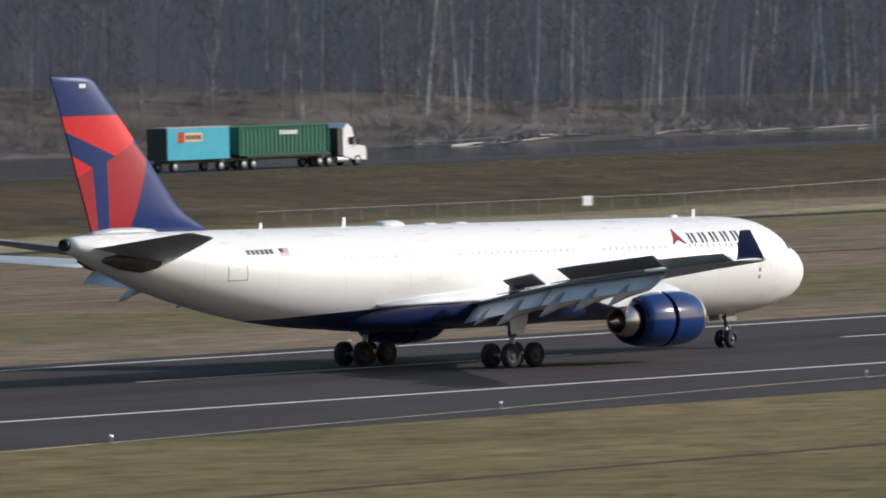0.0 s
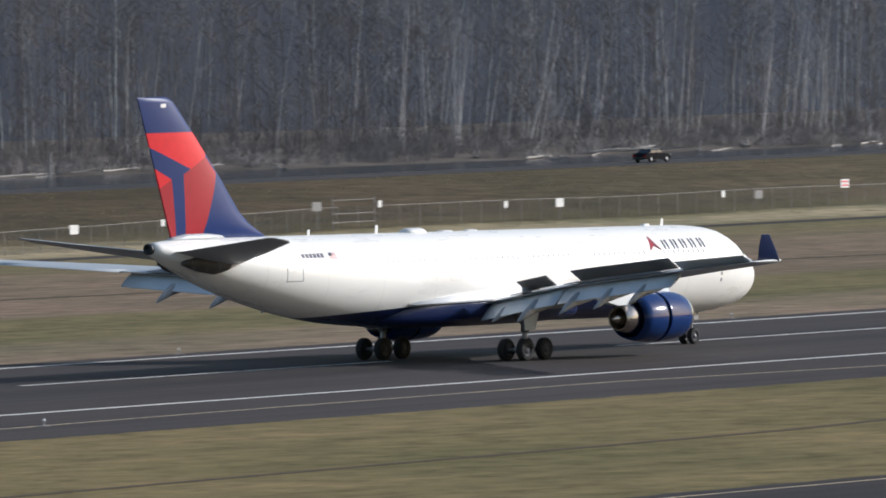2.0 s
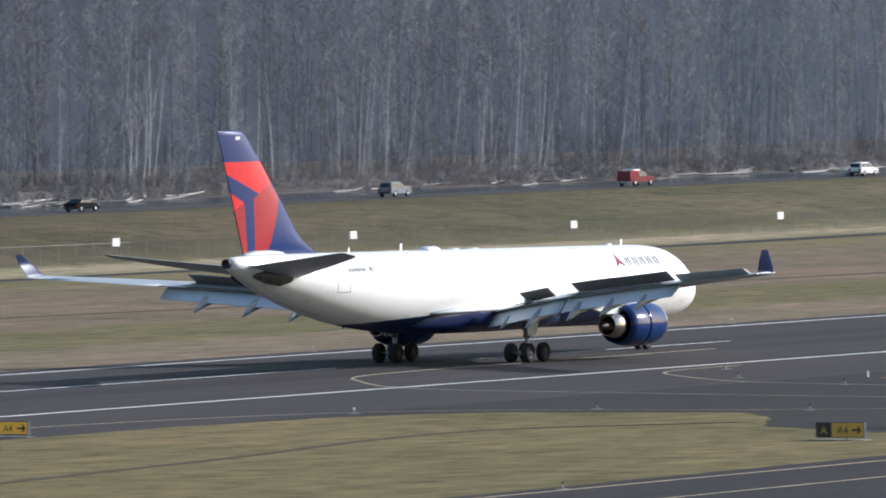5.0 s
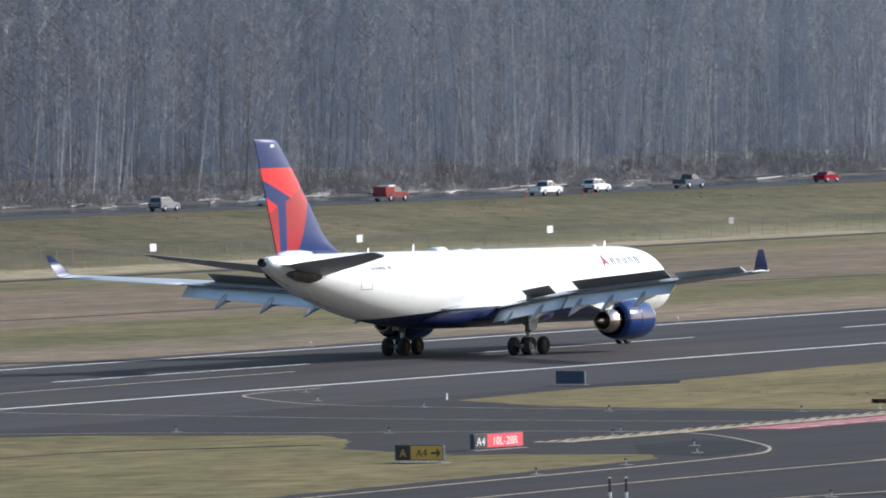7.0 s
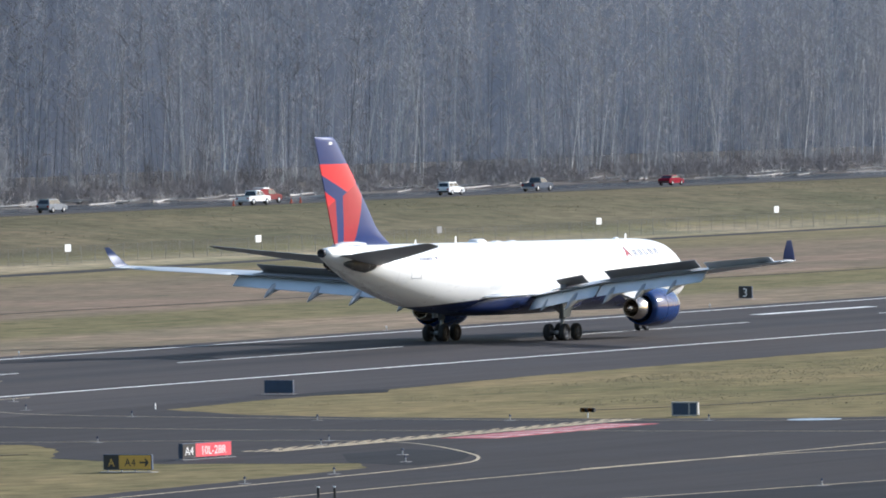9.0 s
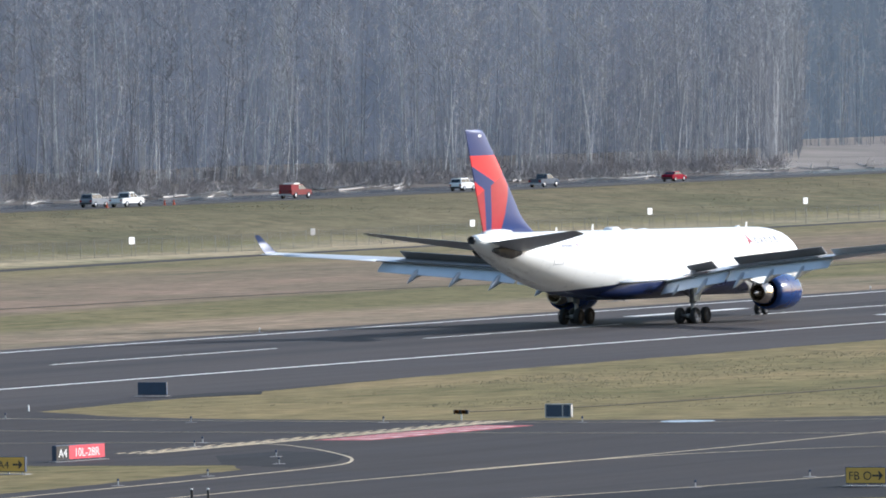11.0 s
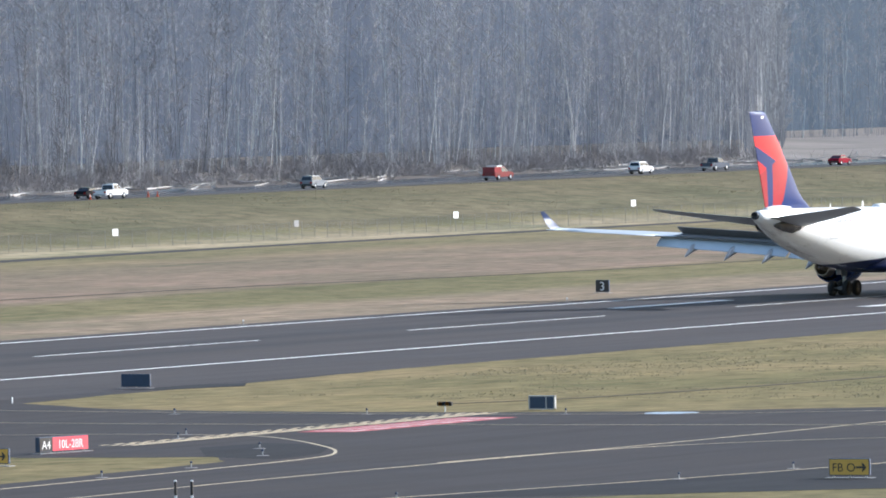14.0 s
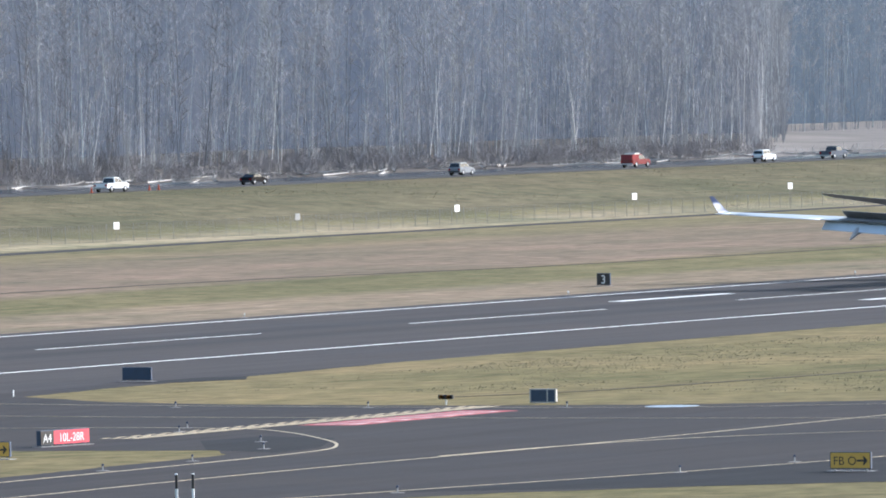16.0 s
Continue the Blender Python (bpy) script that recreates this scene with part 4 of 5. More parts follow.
        for a in ((50.0, 51.4, 5.38, 5.43), (50.0, 50.04, 5.38, 6.2), (51.36, 51.4, 5.38, 6.2)):
            patch("door_seam", *a, M_SPOIL, 0.008)
        for s0, s1, z0, z1 in ((2.55, 3.0, 5.52, 5.92), (3.06, 3.42, 5.50, 6.0), (2.0, 2.48, 5.42, 5.70)):
            patch("cockpit_window", s0, s1, z0, z1, M_GLASS, 0.05, "dark cockpit glass", 0.12)
        for k in range(6):
            patch("number_bar", 47.72 + 0.36 * k, 48.0 + 0.36 * k, 6.72, 6.98, M_INK, 0.008)
        for k in range(5):
            patch("flag_stripe", 46.5, 47.2, 6.6 + 0.085 * k, 6.64 + 0.085 * k, M_RED, 0.008)
        patch("flag_field", 46.9 if side < 0 else 46.5, 47.2 if side < 0 else 46.8, 6.8, 7.0, M_INK, 0.012)
        # the carrier's name as plain dark blocks, and its two-tone emblem
        for k in range(5):
            for d in (0.0, 0.36):
                patch("letter_bar", 8.22 + 0.98 * k + d, 8.41 + 0.98 * k + d, 6.12, 6.70, M_INK, 0.010)
        for name, mat, pts in (("emblem", M_RED, [(14.3, 6.10), (13.75, 6.92), (13.72, 6.36)]), ("emblem", M_EMBLEM, [(13.75, 6.92), (13.15, 6.10), (13.72, 6.36)])):
            bb = bmesh.new()
            loft(bb, [[hull_point(a, z, side, o) for a, z in pts] for o in (-0.03, 0.06)])
            part(name, bb, mat, body, "red folded triangle emblem")
        for z in (3.95, 4.35):
            patch("sensor_plate", 6.9, 7.1, z, z + 0.2, M_SPOIL, 0.01)
    return plane


SLEEVES, WHEELS = [], []
PLANE = make_airliner()

# ---- road traffic ----
def paint(name, c, rough=0.13):
    return worn(name, c, rough, 0, 1.5, 0.08, 0.06)


M_TAIL = paint("red_lamp_lens", (0.30, 0.01, 0.01))
M_LAMP = worn("clear_lamp_lens", (0.75, 0.75, 0.72), 0.15, 0, 2.0, 0.05)


def side_shape(name, outline, half, mat, parent, label="", tuck=0.0, z_tuck=1.0, bevel=0.05):
    """A closed side outline of (x, z) pulled across the car's width, drawn in above z_tuck."""
    bm = bmesh.new()
    rings = []
    for sy in (-1, -0.94, 0.94, 1):
        ring = []
        cx = sum(q[0] for q in outline) / len(outline)
        cz = sum(q[1] for q in outline) / len(outline)
        k = 0.97 if abs(sy) == 1 else 1.0
        for x, z in outline:
            inward = tuck * max(0, z - z_tuck)
            ring.append(Vector((cx + (x - cx) * k, sy * (half - inward), cz + (z - cz) * k)))
        rings.append(ring)
    return part(name, loft(bm, rings), mat, parent, label)


def road_wheel(parent, x, y, r, w=0.24):
    b = bmesh.new()
    lathe(b, [(-w / 2, r * 0.62), (-w / 2, r * 0.93), (-w * 0.3, r), (w * 0.3, r), (w / 2, r * 0.93), (w / 2, r * 0.62)], "y", 20)
    t = part("wheel", b, M_RUBBER, parent, "black tyre", smooth=True, at=pose(x, y, r))
    b = bmesh.new()
    lathe(b, [(-w * 0.42, 0.02), (-w * 0.42, r * 0.64), (w * 0.42, r * 0.64), (w * 0.42, 0.02)], "y", 14, cap=True)
    part("rim", b, M_ALLOY, t, "bright alloy rim", smooth=True)
    return t


M_ALLOY = worn("alloy_rim", (0.40, 0.40, 0.40), 0.4, 0.3, 4.0, 0.1)

CARS = {
    # kind: length, half width, lower body outline, cabin outline, glass bands, wheel radius, axles
    "sedan": (4.7, 0.90, [(-2.35, 0.35), (-2.35, 0.85), (-2.2, 1.0), (-1.2, 1.02), (1.0, 0.98), (2.1, 0.82), (2.35, 0.6), (2.3, 0.3)], [(-1.75, 0.98), (-1.05, 1.42), (0.25, 1.45), (1.15, 0.96)], 0.33, (-1.4, 1.45)),
    "suv": (4.6, 0.93, [(-2.25, 0.4), (-2.3, 0.9), (-2.2, 1.1), (0.9, 1.1), (2.05, 1.0), (2.3, 0.75), (2.28, 0.35)], [(-2.18, 1.08), (-1.95, 1.72), (0.2, 1.76), (1.0, 1.08)], 0.37, (-1.35, 1.4)),
    "pickup": (5.8, 0.99, [(-2.9, 0.5), (-2.9, 1.12), (-0.75, 1.15), (1.3, 1.2), (2.7, 1.12), (2.9, 0.85), (2.88, 0.45)], [(-0.8, 1.13), (-0.62, 1.86), (0.65, 1.88), (1.45, 1.18)], 0.41, (-1.75, 1.9)),
}


def make_car(kind, colour, label, category, x, y, extra=None):
    length, half, low, cab, r, axles = CARS[kind]
    car = empty(category.replace(" ", "_"), pose(x, y, levee_top(x) + 0.02))
    tagged(car, label, category, "road traffic")
    mat = paint(category.replace(" ", "_") + "_paint", colour)
    body = side_shape("body", low, half, mat, car, bevel=0.08)
    cabin = side_shape("cabin", cab, half - 0.06, mat, car, tuck=0.28, z_tuck=cab[0][1])
    # side glass, windscreen and rear glass, set just proud of the cabin
    z0, z1 = cab[0][1] + 0.06, cab[1][1] - 0.10
    for side in (-1, 1):
        b = bmesh.new()
        u = lambda a, c, z: a[0] + (c[0] - a[0]) * (z - a[1]) / (c[1] - a[1])
        xa0, xa1 = u(cab[0], cab[1], z0) + 0.12, u(cab[0], cab[1], z1) + 0.12
        xb0, xb1 = u(cab[3], cab[2], z0) - 0.14, u(cab[3], cab[2], z1) - 0.14
        xm = (xa0 + xb0) / 2
        for q0, q1, q2, q3 in ((xa0, xm - 0.05, xm - 0.05, xa1), (xm + 0.05, xb0, xb1, xm + 0.05)):
            yy = lambda z, o: side * (half - 0.06 - 0.28 * (z - cab[0][1]) + o)
            loft(b, [[Vector((q0, yy(z0, o), z0)), Vector((q1, yy(z0, o), z0)), Vector((q2, yy(z1, o), z1)), Vector((q3, yy(z1, o), z1))] for o in (-0.02, 0.02)])
        part("side_window", b, M_GLASS, cabin, "dark side glass")
    for a, c, nm, o in ((cab[0], cab[1], "rear_window", -0.02), (cab[3], cab[2], "windscreen", 0.02)):
        b = bmesh.new()
        rows = []
        for d in (0.0, o):
            row = []
            for z, sy in ((z0, -1), (z0, 1), (z1, 1), (z1, -1)):
                xx = a[0] + (c[0] - a[0]) * (z - a[1]) / (c[1] - a[1]) + d
                row.append(Vector((xx, sy * (half - 0.16 - 0.28 * (z - cab[0][1])), z)))
            rows.append(row)
        part(nm, loft(b, rows), M_GLASS, cabin, "dark glass")
    for ax in axles:
        for side in (-1, 1):
            road_wheel(car, ax, side * (half - 0.08), r)
            b = bmesh.new()
            lathe(b, [(-0.02, r * 1.16), (0.02, r * 1.16), (0.02, 0.05), (-0.02, 0.05)], "y", 18, (ax, side * (half + 0.0), r * 1.02))
            part("wheel_arch", b, M_DARK, body, smooth=False)
    for side in (-1, 1):
        b = bmesh.new()
        zt = low[2][1] - 0.12
        box(b, -length / 2 - 0.03, -length / 2 + 0.12, side * (half - 0.2) - 0.14, side * (half - 0.2) + 0.14, zt - 0.28, zt - 0.05, 0.02)
        part("tail_lamp", b, M_TAIL, body, "red tail lamp")
        b = bmesh.new()
        box(b, length / 2 - 0.2, length / 2 - 0.02, side * (half - 0.22) - 0.16, side * (half - 0.22) + 0.16, 0.68, 0.84, 0.02)
        part("headlamp", b, M_LAMP, body, "clear headlamp")
    b = bmesh.new()
    box(b, -length / 2 - 0.08, -length / 2 + 0.1, -half + 0.08, half - 0.08, 0.42, 0.62, 0.03)
    part("bumper", b, M_DARK if kind != "pickup" else M_ALLOY, body)
    if kind == "pickup":
        b = bmesh.new()
        box(b, -2.8, -0.9, -half + 0.1, half - 0.1, 1.10, 1.165)
        part("load_bed", b, M_DARK, body, "dark open load bed")
    if extra == "canopy":
        b = bmesh.new()
        loft(b, [[Vector((xx, -h, z)) for xx, z in ((-2.9, 1.12), (-2.85, 1.85), (-0.8, 1.85), (-0.8, 1.12))] for h in (0.9, -0.9)])
        part("canopy", b, paint("canopy_paint", (0.24, 0.05, 0.055)), car, "dark red canopy over the load bed")
        b = bmesh.new()
        box(b, -1.9, -0.2, -0.8, 0.8, 1.86, 2.04, 0.04)
        part("roof_box", b, M_WHITE, car, "white roof box")
    return car


def make_truck(x, y):
    """A road tractor with a container trailer and a short box trailer behind it."""
    truck = empty("container_truck", pose(x, y, levee_top(720) + 0.02))
    tagged(truck, "white road tractor hauling a green container and a blue box trailer", "truck", "road traffic")
    white = M_WHITE
    M_GREEN = paint("green_container_paint", (0.06, 0.16, 0.11), 0.5)
    M_CYAN = paint("sky_blue_trailer_paint", (0.10, 0.42, 0.52), 0.4)
    cab = side_shape("cab", [(-3.3, 0.9), (-3.3, 3.4), (-2.6, 3.95), (-2.05, 3.6), (-1.75, 2.6), (-1.45, 1.95), (-0.2, 1.75), (0.0, 1.4), (0.0, 0.5), (-1.6, 0.5)], 1.2, white, truck, "white sleeper cab with roof fairing")
    for side in (-1, 1):
        b = bmesh.new()
        box(b, -2.5, -1.78, side * 1.2 - 0.02, side * 1.2 + 0.02, 1.95, 2.65)
        part("side_window", b, M_GLASS, cab, "dark side glass")
    b = bmesh.new()
    box(b, -0.05, 0.12, -1.15, 1.15, 0.45, 0.75, 0.04)
    part("bumper", b, M_ALLOY, cab, "bright bumper")
    for side in (-1, 1):
        b = bmesh.new()
        box(b, -1.55, -1.4, side * 1.42 - 0.1, side * 1.42 + 0.1, 1.9, 2.4, 0.03)
        part("mirror", b, M_DARK, cab)
        b = bmesh.new()
        tube(b, (-3.9, side * 0.8, 0.62), (-2.4, side * 0.8, 0.62), 0.32, 0.32, 14)
        part("fuel_tank", b, M_ALLOY, cab, "polished fuel tank")
    b = bmesh.new()
    box(b, -3.95, -3.35, -1.15, 1.15, 1.0, 3.5, 0.03)
    part("gap_fairing", b, M_DARK, cab, "black cab back")
    b = bmesh.new()
    box(b, -18.0, -3.2, -0.45, 0.45, 0.85, 1.15)
    box(b, -16.5, -5.0, -1.15, 1.15, 1.1, 1.28)
    part("chassis", b, M_DARK, truck, "black chassis rails")
    # corrugated container
    b = bmesh.new()
    x0, x1, n = -17.5, -5.3, 44
    for side in (-1, 1):
        rows = []
        for k in range(n * 2 + 1):
            xx = x0 + (x1 - x0) * k / (2 * n)
            d = 0.09 if (k // 1) % 4 in (1, 2) else 0.0
            rows.append([Vector((xx, side * (1.20 - d), z)) for z in (1.42, 3.88)] + [Vector((xx, side * 1.1, z)) for z in (3.88, 1.42)])
        loft(b, rows)
    box(b, x0, x1, -1.12, 1.12, 1.4, 3.9)
    cont = part("container", b, M_GREEN, truck, "green corrugated shipping container")
    b = bmesh.new()
    for side in (-1, 1):
        for z in (1.36, 3.94):
            box(b, x0, x1, side * 1.22 - 0.04, side * 1.22 + 0.04, z - 0.09, z + 0.03)
        for xx in (x0, x1):
            box(b, xx - 0.07, xx + 0.07, side * 1.22 - 0.045, side * 1.22 + 0.045, 1.28, 3.96)
    part("container_frame", b, M_GREEN, cont)
    for k in range(7):
        b = bmesh.new()
        box(b, -12.0 + 0.36 * k, -11.76 + 0.36 * k, -1.25, -1.20, 3.1, 3.5)
        part("letter_bar", b, M_WHITE, cont)
    # short box trailer
    b = bmesh.new()
    box(b, -27.3, -18.9, -1.25, 1.25, 1.1, 4.05, 0.04)
    tr = part("box_trailer", b, M_CYAN, truck, "sky blue box trailer")
    b = bmesh.new()
    box(b, -27.36, -27.2, -1.2, 1.2, 1.15, 4.0, 0.02)
    # the door's shade is put into its black colour
    part("rear_door", b, M_DARK, tr, "rear door coloured dark for its shaded side")
    b = bmesh.new()
    box(b, -27.36, -18.86, -1.27, 1.27, 3.97, 4.08, 0.02)
    part("top_rail", b, M_ALLOY, tr, "pale top rail")
    b = bmesh.new()
    box(b, -26.0, -22.6, -1.285, -1.24, 2.75, 3.55, 0.02)
    lg = part("emblem_panel", b, paint("cream_panel", (0.72, 0.55, 0.36)), tr, "cream and red emblem panel")
    b = bmesh.new()
    box(b, -25.9, -25.0, -1.30, -1.25, 2.65, 3.65, 0.02)
    part("emblem", b, M_RED, lg)
    for k in range(6):
        b = bmesh.new()
        box(b, -24.85 + 0.36 * k, -24.6 + 0.36 * k, -1.30, -1.25, 2.95, 3.35)
        part("letter_bar", b, paint("brown_ink", (0.16, 0.06, 0.04)) if k == 0 else bpy.data.materials["brown_ink"], lg)
    b = bmesh.new()
    box(b, -27.2, -18.0, -0.4, 0.4, 0.8, 1.1)
    part("trailer_frame", b, M_DARK, tr)
    for xx in (-1.25, -5.2, -6.5, -15.6, -16.9, -20.0, -26.2):
        for side in (-1, 1):
            road_wheel(truck, xx, side * 1.02, 0.5, 0.4)
    return truck


TRUCK = make_truck(719.8, 260.0)
TRAFFIC = [
    (make_car("suv", (0.24, 0.25, 0.26), "black and silver sport utility car", "utility car", 922, 260), 921.5, 21.85),
    (make_car("pickup", (0.20, 0.06, 0.06), "faded red pickup truck with canopy and roof box", "pickup truck", 978, 260, "canopy"), 977.5, 21.8),
    (make_car("suv", (0.78, 0.78, 0.76), "white sport utility car", "utility car", 1040.5, 260), 1040.5, 20.57),
    (make_car("pickup", (0.10, 0.115, 0.14), "grey pickup truck with open bed", "pickup truck", 1069, 260), 1067.5, 20.4),
    (make_car("sedan", (0.23, 0.012, 0.03), "red hatchback car on the road", "car", 1105, 260), 1104.0, 20.9),
]
BLACK_CAR = make_car("sedan", (0.012, 0.014, 0.018), "black saloon car on the levee road", "car", 860.1, 260)
ONCOMING = make_car("sedan", (0.5, 0.5, 0.5), "silver saloon car heading the other way", "car", 1040, 265)
make_car("pickup", (0.80, 0.80, 0.79), "white pickup truck parked on the road shoulder", "pickup truck", 1162.2, 257.3)


def make_cone(x, y):
    c = empty("traffic_cone", pose(x, y, levee_top(x) + 0.02))
    tagged(c, "orange traffic cone on the road shoulder", "cone", "traffic cones")
    b = bmesh.new()
    lathe(b, [(0.03, 0.15), (0.7, 0.04), (0.72, 0.01)], "z", 10)
    part("cone_body", b, M_CONE, c)
    b = bmesh.new()
    box(b, -0.2, 0.2, -0.2, 0.2, 0, 0.04)
    part("base", b, M_CONE, c)


M_CONE = paint("orange_cone", (0.45, 0.09, 0.04), 0.6)
for cx in (1156.7, 1172.2, 1174.7):
    make_cone(cx, 257.2)

# ---- airfield signs, lights, fence ----
def lit_face(name, color, glow):
    """A translucent sign face lit from within."""
    m = Mat(name, color, 0.4)
    c = m.ramp(m.noise(2.0, 4), [(0.3, tuple(v * 0.92 for v in color)), (0.7, color)])
    m.color(c)
    m.link(c, m.b.inputs["Emission Color"])
    m.b.inputs["Emission Strength"].default_value = glow
    return m.m


M_AMBER = lit_face("amber_sign_face", (0.52, 0.29, 0.03), 0.26)
M_AMBER_DIM = lit_face("dim_amber_sign_face", (0.48, 0.30, 0.05), 0.06)
M_SIGN_RED = worn("red_sign_face", (0.78, 0.07, 0.10), 0.35, 0, 2.0, 0.06)
M_SIGN_BLACK = worn("black_sign_face", (0.02, 0.02, 0.024), 0.4, 0, 2.0, 0.2)
M_PAD = worn("pale_concrete", (0.30, 0.29, 0.275), 0.85, 0, 3.0, 0.15)
M_SIGN_BACK = worn("navy_sign_back", (0.022, 0.045, 0.09), 0.45, 0, 2.0, 0.2)
M_SIGN_WHITE = worn("white_sign_ink", (0.80, 0.80, 0.78), 0.4, 0, 2.0, 0.05)


def lettering(text, height, mat, parent, m, arrow=False):
    """Flat raised letters in the built-in font, in the local xz plane, facing -y."""
    cu = bpy.data.curves.new("text", "FONT")
    cu.body, cu.size, cu.extrude, cu.align_x = text, height * 1.38, 0.006, "CENTER"
    tmp = bpy.data.objects.new("text", cu)
    scene.collection.objects.link(tmp)
    bpy.context.view_layer.update()
    me = bpy.data.meshes.new_from_object(tmp)
    bpy.data.objects.remove(tmp)
    me.materials.clear()
    me.materials.append(mat)
    ob = new("lettering", me)
    ob.parent = parent
    ob.matrix_basis = m @ pose(0, 0, 0, 90, 0, 0)
    return ob


def arrow_shape(parent, mat, x, y, z, size):
    b = bmesh.new()
    pts = [(-size, -0.06), (size * 0.3, -0.06), (size * 0.1, -0.26), (size * 0.35, -0.26), (size, 0.0), (size * 0.35, 0.26), (size * 0.1, 0.26), (size * 0.3, 0.06), (-size, 0.06)]
    slab(b, [(px, pz * size / 0.35) for px, pz in pts], 0.0, 0.012)
    part("arrow", b, mat, parent, at=pose(x, y, z) @ pose(0, 0, 0, 90, 0, 0))


def make_sign(name, label, at, panels, height=0.78, foot=0.14, thick=0.22, cap=0.56):
    """A sign box whose face looks to its -y; panels: (width, face, [(text, ink, cap height)], arrow)."""
    sign = empty(name, at)
    tagged(sign, label, "airfield sign", "airfield signs")
    total = sum(p[0] for p in panels)
    b = bmesh.new()
    box(b, -total / 2 - 0.04, total / 2 + 0.04, -thick / 2, thick / 2, foot, foot + height + 0.06, 0.02)
    part("sign_box", b, M_SIGN_BACK, sign, "dark sign housing")
    for xx in [-total / 2 + 0.2 + (total - 0.4) * k / max(1, round(total)) for k in range(round(total) + 1)]:
        b = bmesh.new()
        tube(b, (xx, 0, 0), (xx, 0, foot + 0.02), 0.05, 0.05, 8)
        part("leg", b, M_STEEL, sign)
    b = bmesh.new()
    box(b, -total / 2 - 0.2, total / 2 + 0.2, -0.35, 0.35, -0.05, 0.03, 0.01)
    part("base_slab", b, M_PAD, sign, "concrete base")
    x = -total / 2
    for w, face, text, ink, arrow in panels:
        b = bmesh.new()
        box(b, x + 0.01, x + w - 0.01, -thick / 2 - 0.012, -thick / 2 + 0.01, foot + 0.04, foot + height + 0.02)
        f = part("sign_face", b, face, sign)
        if text:
            tx = x + w / 2 - (0.30 if arrow else 0)
            lettering(text, height * cap, ink, f, pose(tx, -thick / 2 - 0.014, foot + height * (0.53 - cap / 2)))
        if arrow:
            arrow_shape(f, ink, x + w - 0.42, -thick / 2 - 0.014, foot + height * 0.52, 0.30)
        x += w
    return sign



FACE_WEST = -90   # turns a sign's face from -y to -x
make_sign("direction_sign", "amber direction sign with black lettering beside the runway", pose(495.3, -41.6, 0, 0, 0, FACE_WEST), [(2.1, M_AMBER, "A4", M_SIGN_BLACK, True)], 0.72)
make_sign("direction_sign", "black and amber taxiway sign on the grass", pose(495.6, -95.7, 0, 0, 0, FACE_WEST), [(0.95, M_SIGN_BLACK, "A", M_AMBER_DIM, False), (2.0, M_AMBER_DIM, "A4", M_SIGN_BLACK, True)], 0.78)
make_sign("direction_sign", "amber direction sign with black lettering on the verge", pose(482.6, -153.4, 0, 0, 0, FACE_WEST), [(2.2, M_AMBER_DIM, "FB O", M_SIGN_BLACK, True)], 0.8)
make_sign("holding_sign", "red and black runway holding sign with white lettering", pose(512.9, -91.0, 0, 0, 0, -10), [(1.15, M_SIGN_BLACK, "A4", M_SIGN_WHITE, False), (3.2, M_SIGN_RED, "10L-28R", M_SIGN_WHITE, False)], 0.78, 0.1, 0.3, 0.62)
make_sign("sign_back", "dark unlettered back of a runway sign", pose(612.6, -42.1, 0, 0, 0, FACE_WEST), [(2.1, M_SIGN_BACK, "", None, False)], 0.8, 0.1)
for x, y, text, s in ((557.8, 41.3, "4", 1.2), (847.9, 36.5, "3", 1.25)):
    make_sign("distance_sign", "black distance-remaining sign with a white numeral", pose(x, y, 0, 0, 0, FACE_WEST), [(s, M_SIGN_BLACK, text, M_SIGN_WHITE, False)], 1.02, 0.1, 0.25, 0.78)


def framed_back():
    s = empty("sign_back", pose(573.1, -91.7, 0, 0, 0, FACE_WEST))
    tagged(s, "back of a sign in a pale metal frame", "airfield sign", "airfield signs")
    b = bmesh.new()
    box(b, -0.85, 0.85, -0.08, 0.08, 0.1, 0.86, 0.01)
    part("sign_box", b, M_SIGN_BACK, s, "dark sign housing")
    b = bmesh.new()
    for x0, x1, z0, z1 in ((-0.9, 0.9, 0.84, 0.91), (-0.9, 0.9, 0.05, 0.12), (-0.9, -0.82, 0.05, 0.9), (0.82, 0.9, 0.05, 0.9), (0.26, 0.34, 0.1, 0.86)):
        box(b, x0, x1, -0.11, 0.11, z0, z1)
    part("frame", b, M_ALLOY, s, "pale metal frame")
    for xx in (-0.6, 0.0, 0.6):
        b = bmesh.new()
        tube(b, (xx, 0, 0), (xx, 0, 0.12), 0.05, 0.05, 8)
        part("leg", b, M_STEEL, s)


framed_back()


M_RAIL = worn("dull_rail", (0.25, 0.23, 0.21), 0.7, 0, 3.0, 0.15)


def make_lamp(cap, label):
    l = empty("edge_light", pose(0, 0, 0))
    tagged(l, label, "edge light", "airfield edge lights")
    b = bmesh.new()
    lathe(b, [(0.0, 0.36), (0.02, 0.36), (0.021, 0.02)], "z", 14)
    part("pad", b, M_RAIL, l, "round dull pad")
    b = bmesh.new()
    tube(b, (0, 0, 0.02), (0, 0, 0.26), 0.04, 0.035, 8)
    part("stem", b, M_STEEL, l)
    b = bmesh.new()
    lathe(b, [(0.26, 0.07), (0.30, 0.075), (0.37, 0.05), (0.39, 0.02)], "z", 10, cap=True)
    part("lens", b, cap, l)
    return l


M_BLUE_LENS = worn("blue_lens", (0.05, 0.06, 0.10), 0.2, 0, 2.0, 0.1)
lamp_blue = make_lamp(M_BLUE_LENS, "short taxiway edge light with a blue lens")
lamp_blue.matrix_basis = pose(600, -28.8, 0.01)
